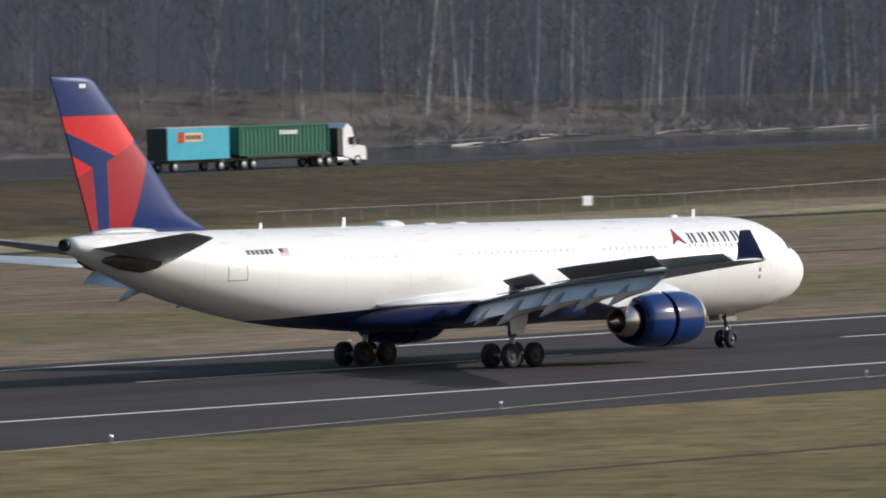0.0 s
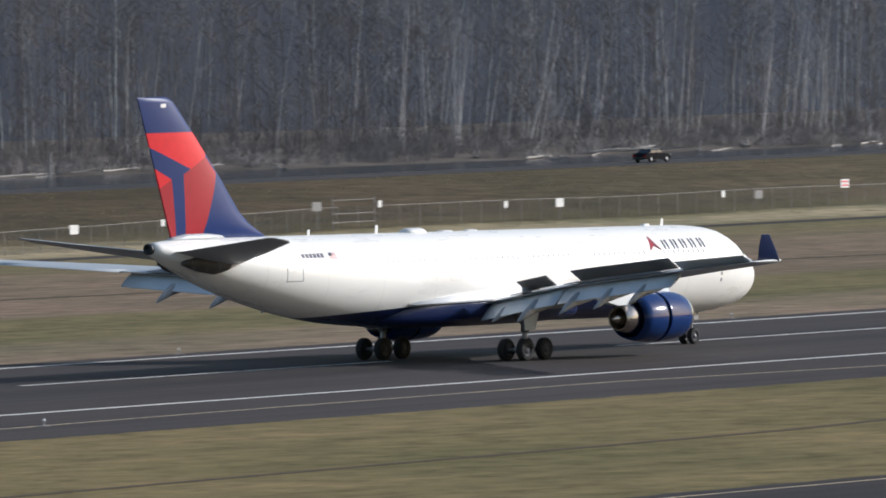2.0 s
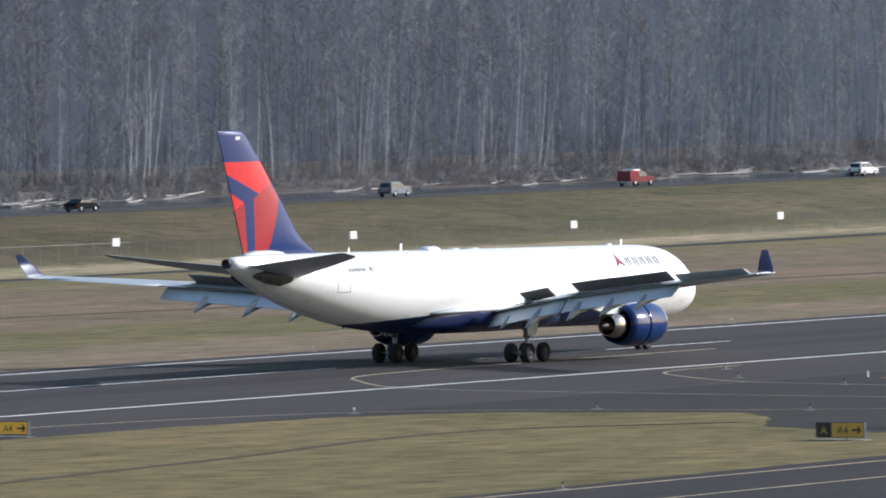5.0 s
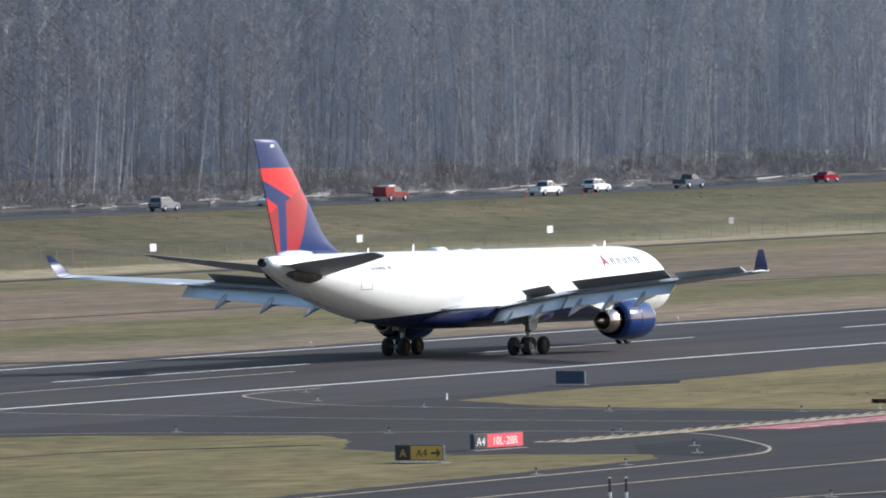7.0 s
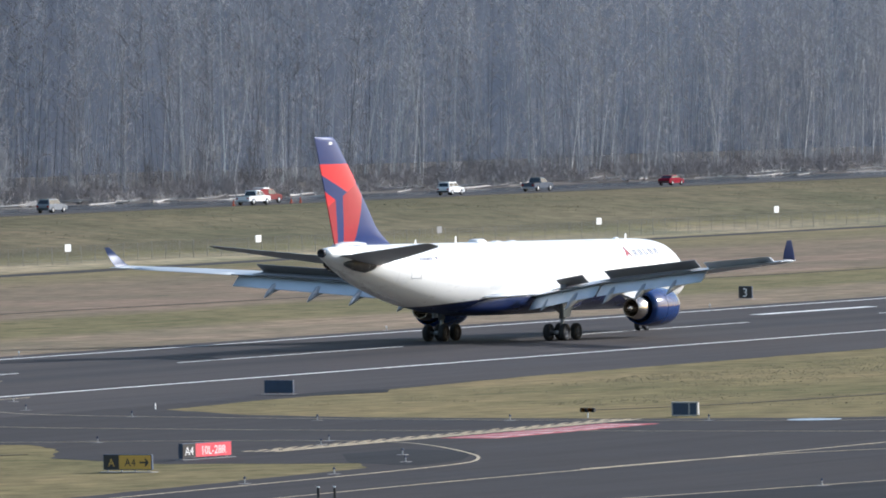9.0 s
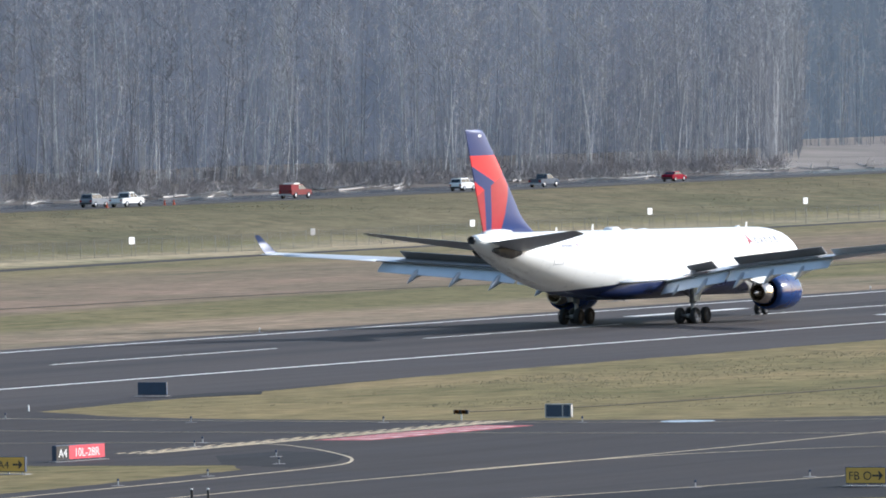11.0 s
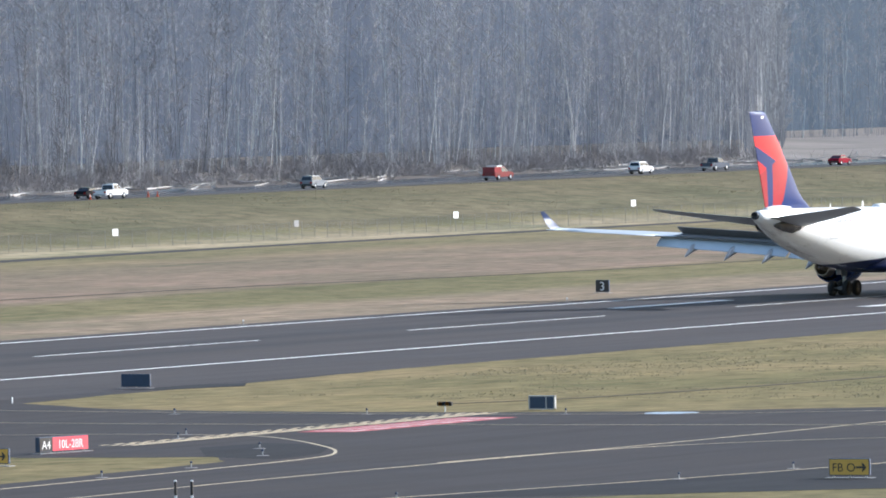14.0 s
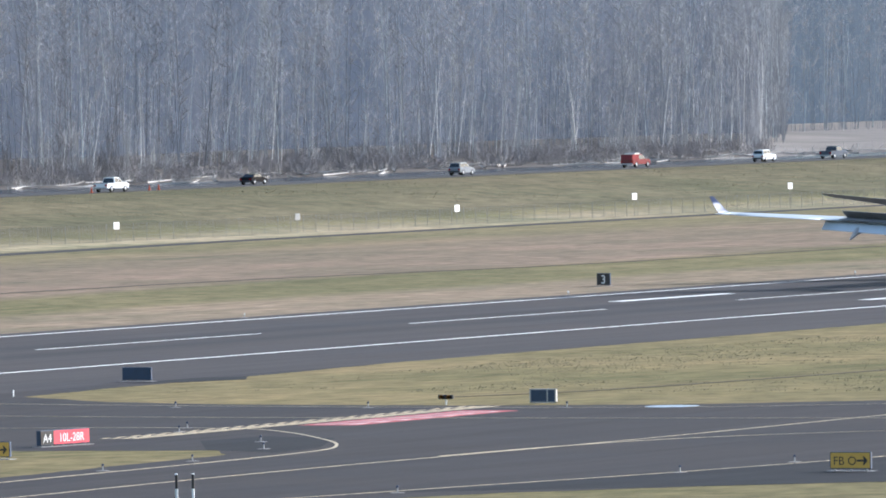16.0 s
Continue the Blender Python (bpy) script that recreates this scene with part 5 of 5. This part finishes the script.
for x, y in ((585, -38.3), (573.8, -52.4), (534.4, -72), (536.1, -56.4), (567.6, -69), (566.8, -82.8), (482, -110.3), (493.4, -109.6), (536.8, -86.2), (517.8, -101), (508.6, -106), (566.3, -96.6), (481, -144.5), (493.1, -145.4), (458.6, -139.6), (531.3, -88.6), (412, -111), (440, -111)):
    copy_thing(lamp_blue, pose(x, y, 0.01))
lamp_white = make_lamp(M_LAMP, "short runway edge light with a clear lens")
lamp_white.matrix_basis = pose(356.4, -43.6, 0.01)
for x, y in ((390.4, -38.5), (425.5, -33.7), (392, 25.6), (452, 25.6), (513.7, 25.6), (574.5, 25.6), (635, 25.6), (696, 25.6), (757, 25.6), (818, 25.6), (879, 25.6), (528, -44.3)):
    copy_thing(lamp_white, pose(x, y, 0.01))


def guard_light(x, y):
    g = empty("guard_light", pose(x, y, 0, 0, 0, -90))
    tagged(g, "runway guard light with two dark lamps", "guard light")
    b = bmesh.new()
    tube(b, (0, 0, 0), (0, 0, 0.4), 0.05, 0.05, 8)
    part("stem", b, M_SIGN_WHITE, g)
    b = bmesh.new()
    box(b, -0.5, 0.5, -0.12, 0.12, 0.36, 0.62, 0.03)
    part("housing", b, M_DARK, g)
    for s in (-0.24, 0.24):
        b = bmesh.new()
        lathe(b, [(-0.2, 0.13), (-0.12, 0.11), (-0.12, 0.01)], "y", 14, (s, 0, 0.5))
        part("lamp", b, worn("amber_lens", (0.35, 0.16, 0.04), 0.2), g)


guard_light(571.1, -86.0)


def marker_post(x, y, h, top):
    mp = empty("marker_post", pose(x, y, 0))
    tagged(mp, "white post with a dark top beside the taxiway", "post", "marker posts")
    b = bmesh.new()
    tube(b, (0, 0, 0), (0, 0, h * top), 0.07, 0.07, 10)
    part("shaft", b, M_SIGN_WHITE, mp)
    b = bmesh.new()
    tube(b, (0, 0, h * top), (0, 0, h - 0.06), 0.072, 0.072, 10)
    part("dark_band", b, M_SIGN_BLACK, mp)
    b = bmesh.new()
    tube(b, (0, 0, h - 0.06), (0, 0, h), 0.075, 0.06, 10)
    part("cap", b, M_SIGN_WHITE, mp)


marker_post(447.0, -133.4, 1.5, 0.5)
marker_post(447.2, -134.2, 1.5, 0.5)


def white_stake(x, y):
    st = empty("stake", pose(x, y, 0))
    tagged(st, "short white marker stake at the grass tip", "stake")
    b = bmesh.new()
    box(b, -0.05, 0.05, -0.03, 0.03, 0, 0.42, 0.01)
    part("board", b, M_SIGN_WHITE, st)


white_stake(586.6, -47.0)


def field_unit(x, y):
    f = empty("field_marker", pose(x, y, 0))
    tagged(f, "small white instrument box on legs in the field", "instrument box")
    b = bmesh.new()
    box(b, -0.35, 0.35, -0.3, 0.3, 0.5, 1.0, 0.03)
    part("housing", b, M_SIGN_WHITE, f)
    for sx in (-0.25, 0.25):
        b = bmesh.new()
        tube(b, (sx, 0, 0), (sx, 0, 0.52), 0.04, 0.04, 6)
        part("leg", b, M_STEEL, f)


field_unit(653.6, 99.0)
field_unit(528.0, 100.6)


# the boundary fence at the levee's foot, and the plates on it
M_FENCE = worn("weathered_wire", (0.30, 0.275, 0.24), 0.8, 0, 3.0, 0.2)


def fence_y(x):
    """The fence bends towards the field at its western end."""
    return 206.8 - (x - 689) * 0.0295 - min(17, 0.2 * max(0, 767 - x))


def make_fence():
    fence = empty("boundary_fence", pose(0, 0, 0))
    tagged(fence, "weathered chain-link boundary fence along the levee foot", "fence")
    b = bmesh.new()
    tube(b, (0, 0, -0.3), (0, 0, 2.15), 0.032, 0.032, 6)
    post = None
    x = 629.5
    wires = Sticks()
    top = lambda q: Vector((q, fence_y(q), ground_z(q, fence_y(q)) + 2.1))
    low = lambda q: Vector((q, fence_y(q), ground_z(q, fence_y(q)) + 0.05))
    while x < 1420:
        m = pose(x, fence_y(x), ground_z(x, fence_y(x)))
        if post is None:
            post = part("post", b, M_FENCE, fence, at=m)
        else:
            share(post, m, fence)
        if not 766 < x < 773 and x < 880:
            rail = Sticks()
            rail.rod([top(x), top(x + 3.1)], [0.025, 0.025], 4)
            raw("rail", rail.v, rail.f, M_RAIL, fence)
        k = 0.0
        while k < 3.1:
            for s in (-0.35, 0.35):
                wires.rod([low(x + k), top(x + k + s)], [0.006, 0.006], 3)
            k += 0.155
        x += 3.1
    ob = raw("wire_mesh", wires.v, wires.f, M_FENCE, fence, "grey chain-link mesh")
    tagged(ob, kind="stuff")
    gate = empty("field_gate", pose(0, 0, 0))
    tagged(gate, "wide steel pipe gate in the boundary fence", "gate")
    for xx in (767.7, 774.2):
        bb = bmesh.new()
        z = ground_z(xx, 204)
        tube(bb, (xx, 204, z - 0.3), (xx, 204, 3.6), 0.05, 0.05, 8)
        part("gate_post", bb, M_RAIL, gate)
    for z in (3.35, 2.1, 1.3):
        bb = bmesh.new()
        tube(bb, (767.7, 204, z), (774.2, 204, z), 0.035, 0.035, 8)
        part("gate_rail", bb, M_RAIL, gate)


def plate(x, z, w, h, mat, label):
    y = fence_y(x)
    p = empty("fence_plate", pose(x, y - 0.12, z))
    tagged(p, label, "fence sign", "fence signs")
    b = bmesh.new()
    box(b, -w / 2, w / 2, -0.02, 0.02, -h / 2, h / 2, 0.01)
    part("plate", b, mat, p, at=pose(0, 0, 0, 0, 0, -8))
    b = bmesh.new()
    tube(b, (0, 0.06, ground_z(x, y) - z - 0.2), (0, 0.06, h / 2), 0.03, 0.03, 6)
    part("post", b, M_FENCE, p)


make_fence()
PLATE = "plain white plate on the boundary fence"
for x, z in ((669.7, 1.84), (719.3, 2.08), (802.8, 2.2), (878.2, 2.6), (921.6, 2.2), (964.7, 2.2), (1007.8, 2.1), (1050.1, 2.1), (1132.9, 2.2), (1180.2, 2.6), (1224.3, 3.0), (1268.0, 3.2)):
    plate(x, z, 1.08, 0.82, M_SIGN_WHITE, PLATE)
for x, z, w, h in ((834.8, 2.1, 1.1, 0.8), (1092.9, 2.1, 1.0, 0.8), (765.4, 2.85, 1.2, 0.85)):
    plate(x, z, w, h, M_PAD, "weathered grey plate on the boundary fence")
for x, z in ((794.4, 2.25), (775.2, 2.85), (735.7, 2.21), (829.0, 2.3)):
    plate(x, z, 0.5, 0.62, M_SIGN_WHITE, "narrow white plate on the boundary fence")
plate(849.2, 2.8, 1.2, 0.85, M_SIGN_WHITE, "white warning plate with red bars on the fence")
for dz in (-0.18, 0.18):
    b = bmesh.new()
    box(b, -0.42, 0.42, -0.035, 0.0, dz - 0.07, dz + 0.07)
    part("warning_bar", b, M_SIGN_RED, bpy.data.objects[[o.name for o in bpy.data.objects if o.name.startswith("fence_plate")][-1]], at=pose(0, 0, 0, 0, 0, -8))


def river_post():
    p = empty("river_post", pose(1212, 590, -4.6))
    tagged(p, "tall pale piling standing at the river edge", "piling")
    b = bmesh.new()
    tube(b, (0, 0, -2.5), (0, 0, 4.3), 0.22, 0.2, 10)
    part("shaft", b, M_PAD, p)


river_post()

# ---- woods past the river ----
def wood_rows(rng):
    """Places of trees: a dense front along the bank, thinner rows behind, and the far wood past the sand bar."""
    out = []
    x = 940.0
    while x < 2420:
        for _ in range(4):
            px = x + rng.uniform(-3, 3)
            py = shore(x) + 30 + abs(rng.gauss(0, 55)) * rng.random() + 2
            if px < 2060:
                out.append((px, py))
            else:
                # the wood narrows to its slanting end
                py = max(py, px / 2.163 - 372 + abs(rng.gauss(0, 16)) - 5)
                if py < 722:
                    out.append((px, py))
        x += 2.9
    x = 2330.0
    while x < 2860:
        out += [(x + rng.uniform(-4, 4), 835 + abs(rng.gauss(0, 40)) + 20 * noise.noise((x * 0.01, 0, 0))) for _ in range(5)]
        x += 3.6
    return out


def spray(rng, twigs, a, b, count, reach):
    """Fine twigs fanning from a branch."""
    for _ in range(count):
        c = a.lerp(b, rng.uniform(0.25, 1.0))
        twigs.add(c, c + Vector((rng.gauss(0, 0.55), rng.gauss(0, 0.55), rng.uniform(-0.1, 1.0))) * reach, 0.022, 0.012)


def one_tree(rng, trunks, twigs, x, y, h, r, rich, tilt):
    """A tall bare stem that forks once or twice under a crown of fine twigs."""
    g = ground_z(x, y) - 0.3
    lean = Vector((tilt + rng.gauss(0, 0.035), rng.gauss(0, 0.04), 1))
    pts = [Vector((x, y, g))]
    for k in range(6):
        lean += Vector((rng.gauss(0, 0.022), rng.gauss(0, 0.02), 0))
        pts.append(pts[-1] + lean * h / 6)
    trunks.rod(pts, [r * (1 - 0.15 * k) for k in range(7)], 4)
    if rng.random() < 0.3:
        i = rng.choice((1, 2, 3))
        side = rng.choice((-1, 1)) * rng.uniform(0.10, 0.24)
        fork = [pts[i]]
        for k in range(i, 6):
            fork.append(fork[-1] + (pts[k + 1] - pts[k]) * 0.94 + Vector((side * h / 6 * (0.75 ** (k - i)), rng.gauss(0, 0.3), 0)))
        trunks.rod(fork, [r * 0.62 * (1 - 0.13 * k) for k in range(len(fork))], 3)
    for k in range(rich):
        u = rng.uniform(0.45, 1.0) if rng.random() < 0.68 else rng.uniform(0.06, 0.45)
        i = min(5, int(u * 6))
        a = pts[i].lerp(pts[i + 1], u * 6 - i)
        ang = rng.uniform(0, math.tau)
        le = rng.uniform(1.6, 6.0) * (1.1 - u * 0.45)
        b = a + Vector((math.cos(ang) * le * 0.62, math.sin(ang) * le * 0.62, le * rng.uniform(0.3, 0.9)))
        twigs.add(a, b, rng.uniform(0.028, 0.046), 0.02)
        spray(rng, twigs, a, b, 6, rng.uniform(1.0, 2.3))


def understorey(rng, twigs, x, y, h):
    """A bushy young tree, all fine twigs, widest at its middle."""
    g = ground_z(x, y) - 0.1
    wide = h * rng.uniform(0.3, 0.55)
    for _ in range(int(12 + h * 2.4)):
        ang, u = rng.uniform(0, math.tau), rng.random() ** 0.7
        out = wide * math.sin(math.pi * min(1, 0.15 + 0.8 * u)) * rng.uniform(0.2, 1.0)
        e = Vector((x + math.cos(ang) * out, y + math.sin(ang) * out, g + h * u))
        a = Vector((x + math.cos(ang) * out * 0.3, y + math.sin(ang) * out * 0.3, max(g, e.z - h * 0.35)))
        twigs.add(a, e, 0.034, 0.018)
        spray(rng, twigs, a, e, 3, rng.uniform(0.7, 1.4))


def make_woods():
    rng = random.Random(11)
    # eastern trees more often take the colours with distance haze painted in
    stands = {"cottonwood": (Sticks(), Sticks(), M_TRUNK, M_TWIG), "alder": (Sticks(), Sticks(), M_TRUNK_HAZED, M_TWIG_HAZED)}
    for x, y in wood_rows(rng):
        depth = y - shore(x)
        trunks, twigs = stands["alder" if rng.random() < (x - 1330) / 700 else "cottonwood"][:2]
        far = x > wood_end(y)
        # whole groups of stems lean the same way, further towards the east
        tilt = 0.02 + 0.16 * max(0.0, noise.noise((x * 0.02, y * 0.01, 6.0)) + 0.12) * min(1, x / 1500)
        one_tree(rng, trunks, twigs, x, y, rng.uniform(26, 38) + max(0, min(8, (x - 1400) / 60)), rng.choice((0.05, 0.06, 0.06, 0.07, 0.08, 0.10, 0.14)), 21 if depth < 75 and not far else 11, tilt)
    x = 1230.0
    while x < 2300:
        for _ in range(2):
            px, py = x + rng.uniform(-3, 3), shore(x) + 14 + abs(rng.gauss(0, 22))
            py = max(py, px / 2.163 - 372 + 3)
            if py < 715 and noise.noise((px * 0.02, py * 0.03, 12)) > -0.2:
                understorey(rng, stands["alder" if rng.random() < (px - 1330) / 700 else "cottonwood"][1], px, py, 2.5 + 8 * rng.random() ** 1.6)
        x += 4.0
    # slender pale stems at the wood's edge, in leaning groups
    pale = Sticks()
    x = 1150.0
    while x < 2190:
        for _ in range(rng.choice((1, 1, 2, 3, 4))):
            px, py = x + rng.uniform(0, 7), shore(x) + 22 + abs(rng.gauss(0, 7))
            py = max(py, px / 2.163 - 372 + 2)
            lean = Vector((0.05 + 0.42 * max(0, noise.noise((x * 0.02, 3.0, 6.0)) + 0.25) * min(1, x / 1500) + rng.gauss(0, 0.03), rng.gauss(0, 0.03), 1))
            pts = [Vector((px, py, ground_z(px, py) - 0.2))]
            h, n = rng.uniform(12, 28), 5
            for k in range(n):
                lean += Vector((rng.gauss(0, 0.025), rng.gauss(0, 0.02), 0))
                pts.append(pts[-1] + lean * h / n)
            rr = rng.uniform(0.045, 0.095)
            pale.rod(pts, [rr * (1 - 0.16 * k) for k in range(n + 1)], 5)
            if rng.random() < 0.5:
                i = rng.choice((1, 2))
                arm = Vector((rng.choice((-1, 1)) * rng.uniform(0.1, 0.25), rng.gauss(0, 0.1), 1))
                pale.rod([pts[i], pts[i] + arm * h * 0.22, pts[i] + arm * h * 0.4 + Vector((0, 0, h * 0.06))], [rr * 0.55, rr * 0.4, rr * 0.2], 4)
        x += rng.choice((5, 8, 12, 22))
    tagged(raw("pale_stems", pale.v, pale.f, M_PALE), "slender white stems leaning along the wood's edge", "woods", kind="stuff")
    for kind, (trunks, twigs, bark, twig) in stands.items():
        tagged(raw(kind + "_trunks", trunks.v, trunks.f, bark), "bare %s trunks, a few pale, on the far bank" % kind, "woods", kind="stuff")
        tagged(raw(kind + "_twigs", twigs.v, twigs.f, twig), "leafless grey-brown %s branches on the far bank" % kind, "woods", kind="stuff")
    # thickets of brush in uneven clumps
    brush = Sticks()
    x = 930.0
    while x < 2130:
        for q in range(3 if x < 1850 else 4):
            px, py = x + rng.uniform(-3, 3), shore(x) + 3 + (abs(rng.gauss(0, 20)) if q < 3 else rng.uniform(20, 90))
            if px > wood_end(py):
                continue
            size = rng.uniform(0.5, 1.0) * (1.15 + 1.5 * noise.noise((px * 0.03, py * 0.05, 4)))
            g = ground_z(px, py)
            for _ in range(20):
                ang, out = rng.uniform(0, math.tau), rng.uniform(0.2, 1.9)
                a = Vector((px + rng.gauss(0, 0.7), py + rng.gauss(0, 0.7), g - 0.1))
                m = a + Vector((math.cos(ang) * out * 0.5, math.sin(ang) * out * 0.5, 1.7 * size * rng.uniform(0.5, 1.1)))
                e = m + Vector((math.cos(ang) * out * 0.9, math.sin(ang) * out * 0.9, 1.4 * size * rng.uniform(-0.3, 1.0)))
                brush.rod([a, m, e], [0.042, 0.03, 0.014])
        x += 1.7
    tagged(raw("brush", brush.v, brush.f, M_BRUSH), "tangled brown winter brush along the far bank", "brush", kind="stuff")
    # flat slabs behind the trees, painted with the woods' shade and haze
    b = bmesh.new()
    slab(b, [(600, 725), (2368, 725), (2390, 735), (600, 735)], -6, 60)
    tagged(part("backdrop", b, M_DEEP), "backdrop painted with the dim depth of the winter woods", "woods", kind="structure")
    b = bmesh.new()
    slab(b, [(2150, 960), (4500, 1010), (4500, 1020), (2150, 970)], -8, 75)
    tagged(part("backdrop", b, M_DEEP_FAR), "backdrop painted with the hazy depth of the farther winter woods", "woods", kind="structure")


make_woods()


# ---- tussocks in the rough grass ----
def make_tussocks():
    rng = random.Random(23)
    zones = [("levee_tussocks", "clumps of rough winter grass on the levee", 9000, 690, 1430, 199, 254, 0.05, 0.15, M_TUSSOCK),
             ("field_tussocks", "scattered tufts of dry grass in the airfield", 4000, 560, 1300, 32, 178, 0.03, 0.08, M_TUSSOCK),
             ("verge_tussocks", "short tufts of grass beside the runway", 3500, 592, 700, -110, -52, 0.05, 0.13, M_TUSSOCK)]
    for name, label, count, x0, x1, y0, y1, h0, h1, mat in zones:
        v, f = [], []
        while count > 0:
            x, y = rng.uniform(x0, x1), rng.uniform(y0, y1)
            if noise.noise((x * 0.05, y * 0.09, 4.4)) + 0.6 * noise.noise((x * 0.3, y * 0.3, 1.0)) < rng.uniform(-0.3, 0.5):
                continue
            count -= 1
            g = ground_z(x, y) - 0.03
            for _ in range(3):
                h, w = rng.uniform(h0, h1), rng.uniform(0.25, 0.6) * h1
                ox, oy, a = rng.gauss(0, h1), rng.gauss(0, h1), rng.uniform(0, math.tau)
                k = len(v)
                for q in range(3):
                    v.append((x + ox + w * math.cos(a + q * math.tau / 3), y + oy + w * math.sin(a + q * math.tau / 3), g))
                v.append((x + ox + rng.gauss(0, 0.3 * h), y + oy + rng.gauss(0, 0.3 * h), g + h))
                f += [(k, k + 1, k + 3), (k + 1, k + 2, k + 3), (k + 2, k, k + 3)]
        tagged(raw(name, v, f, mat), label, "grass", kind="stuff")


make_tussocks()


# ---- driftwood along the far shore ----
def make_log(rng, x, y, length, r, ang, branches):
    thing = empty("drift_log", pose(x, y, ground_z(x, y) + r * 0.7, 0, 0, math.degrees(ang)))
    tagged(thing, "bleached driftwood log lying on the river shore", "log", "driftwood logs")
    st = Sticks()
    st.rod([Vector((-length / 2, 0, 0)), Vector((-length * 0.2, 0.1, 0.1 * r)), Vector((length * 0.2, -0.1, 0.2)), Vector((length / 2, 0, 0.1 + rng.uniform(0, 0.6)))], [r, r * 0.9, r * 0.75, r * 0.4], 7)
    raw("trunk", st.v, st.f, M_LOG, thing)
    for k in range(branches):
        st = Sticks()
        u = rng.uniform(-0.45, 0.45) * length
        st.rod([Vector((u, 0, 0.1)), Vector((u + rng.uniform(-0.6, 0.6), rng.uniform(-0.6, 0.6), rng.uniform(0.6, 1.2))), Vector((u + rng.uniform(-1.4, 1.4), rng.uniform(-1, 1), rng.uniform(1.2, 2.6)))], [r * 0.4, r * 0.3, r * 0.12], 5)
        raw("branch", st.v, st.f, M_LOG, thing)


def driftwood():
    rng = random.Random(5)
    for k in range(260):
        x = rng.uniform(1090, 2200)
        if noise.noise((x * 0.012, 9.0, 0)) < -0.25:
            continue
        make_log(rng, x, shore(x) + rng.uniform(-3, 9), rng.uniform(3, 13), rng.uniform(0.09, 0.24), rng.gauss(0.0, 0.8), rng.choice((1, 2, 3, 4, 5)))


driftwood()

# seconds, place of the nose along the runway
ROLLOUT = [
    (0.0, 462.30), (0.5, 482.51), (1.0, 502.25), (1.5, 521.45), (2.0, 540.00), (2.5, 557.97),
    (3.0, 575.96), (3.5, 593.85), (4.0, 611.41), (4.5, 628.84), (5.0, 645.66), (5.5, 661.82),
    (6.0, 677.29), (6.5, 692.01), (7.0, 706.58), (7.5, 720.69), (8.0, 734.35), (8.5, 747.50),
    (9.0, 760.15), (9.5, 772.40), (10.0, 784.59), (10.5, 796.25), (11.0, 807.34), (11.5, 817.82),
    (12.0, 827.67), (12.5, 837.39), (13.0, 846.70), (13.5, 855.69), (14.0, 864.58), (14.5, 873.46),
    (15.0, 882.26), (15.5, 890.93), (16.0, 899.48),
]
# ---- what moves ----
def motions():
    walk(PLANE, [(t, pose(x, 0.3, 0)) for t, x in ROLLOUT])
    # the reverser sleeves close once the jet has slowed
    for sleeve in SLEEVES:
        walk(sleeve, [(0, pose(-0.30, 0, 0)), (4.3, pose(-0.30, 0, 0)), (5.8, pose(0, 0, 0)), (16, pose(0, 0, 0))])
    # each wheel turns with the way rolled, keyed in steps under a quarter turn
    for tyre, radius in WHEELS:
        base = tyre.matrix_basis.copy()
        rows, rolled, last = [], 0.0, ROLLOUT[0]
        for t1, x1 in ROLLOUT[1:]:
            t0, x0 = last
            n = max(1, math.ceil((x1 - x0) / (radius * 1.35)))
            for k in range(n):
                rows.append((t0 + (t1 - t0) * k / n, (x0 + (x1 - x0) * k / n - ROLLOUT[0][1]) / radius))
            last = (t1, x1)
        rows.append((16.0, (ROLLOUT[-1][1] - ROLLOUT[0][1]) / radius))
        picked, prev = [], None
        for t, a in rows:
            if prev is None or frame(t) > prev:
                picked.append((t, a))
                prev = frame(t)
        capped = [picked[0]]
        for (ta, a), (tb, b) in zip(picked, picked[1:]):
            capped.append((tb, capped[-1][1] + min(b - a, 1.45)))
        picked = capped
        walk(tyre, [(t, base @ pose(0, 0, 0, 0, math.degrees(a), 0)) for t, a in picked])
    walk(TRUCK, [(0, pose(719.8, 260.0, levee_top(720) + 0.02)), (16, pose(719.8 + 16 * 20.7, 260.0, levee_top(1050) + 0.02))])
    for car, x0, v in TRAFFIC:
        walk(car, [(t, pose(x0 + v * t, 261.8, levee_top(x0 + v * t) + 0.02)) for t in range(0, 17, 2)])
    walk(BLACK_CAR, [(t, pose(x, 261.8, levee_top(x) + 0.02)) for t, x in ((0, 860.0), (2, 901.3), (4, 943.0), (7, 1008.0), (10, 1075.0), (12.5, 1131.0), (14.5, 1176.0), (16, 1209.8))])
    walk(ONCOMING, [(t, pose(1253 - 21.0 * t, 265.0, levee_top(1253 - 21.0 * t) + 0.02, 0, 0, 180)) for t in range(0, 17, 2)])


motions()
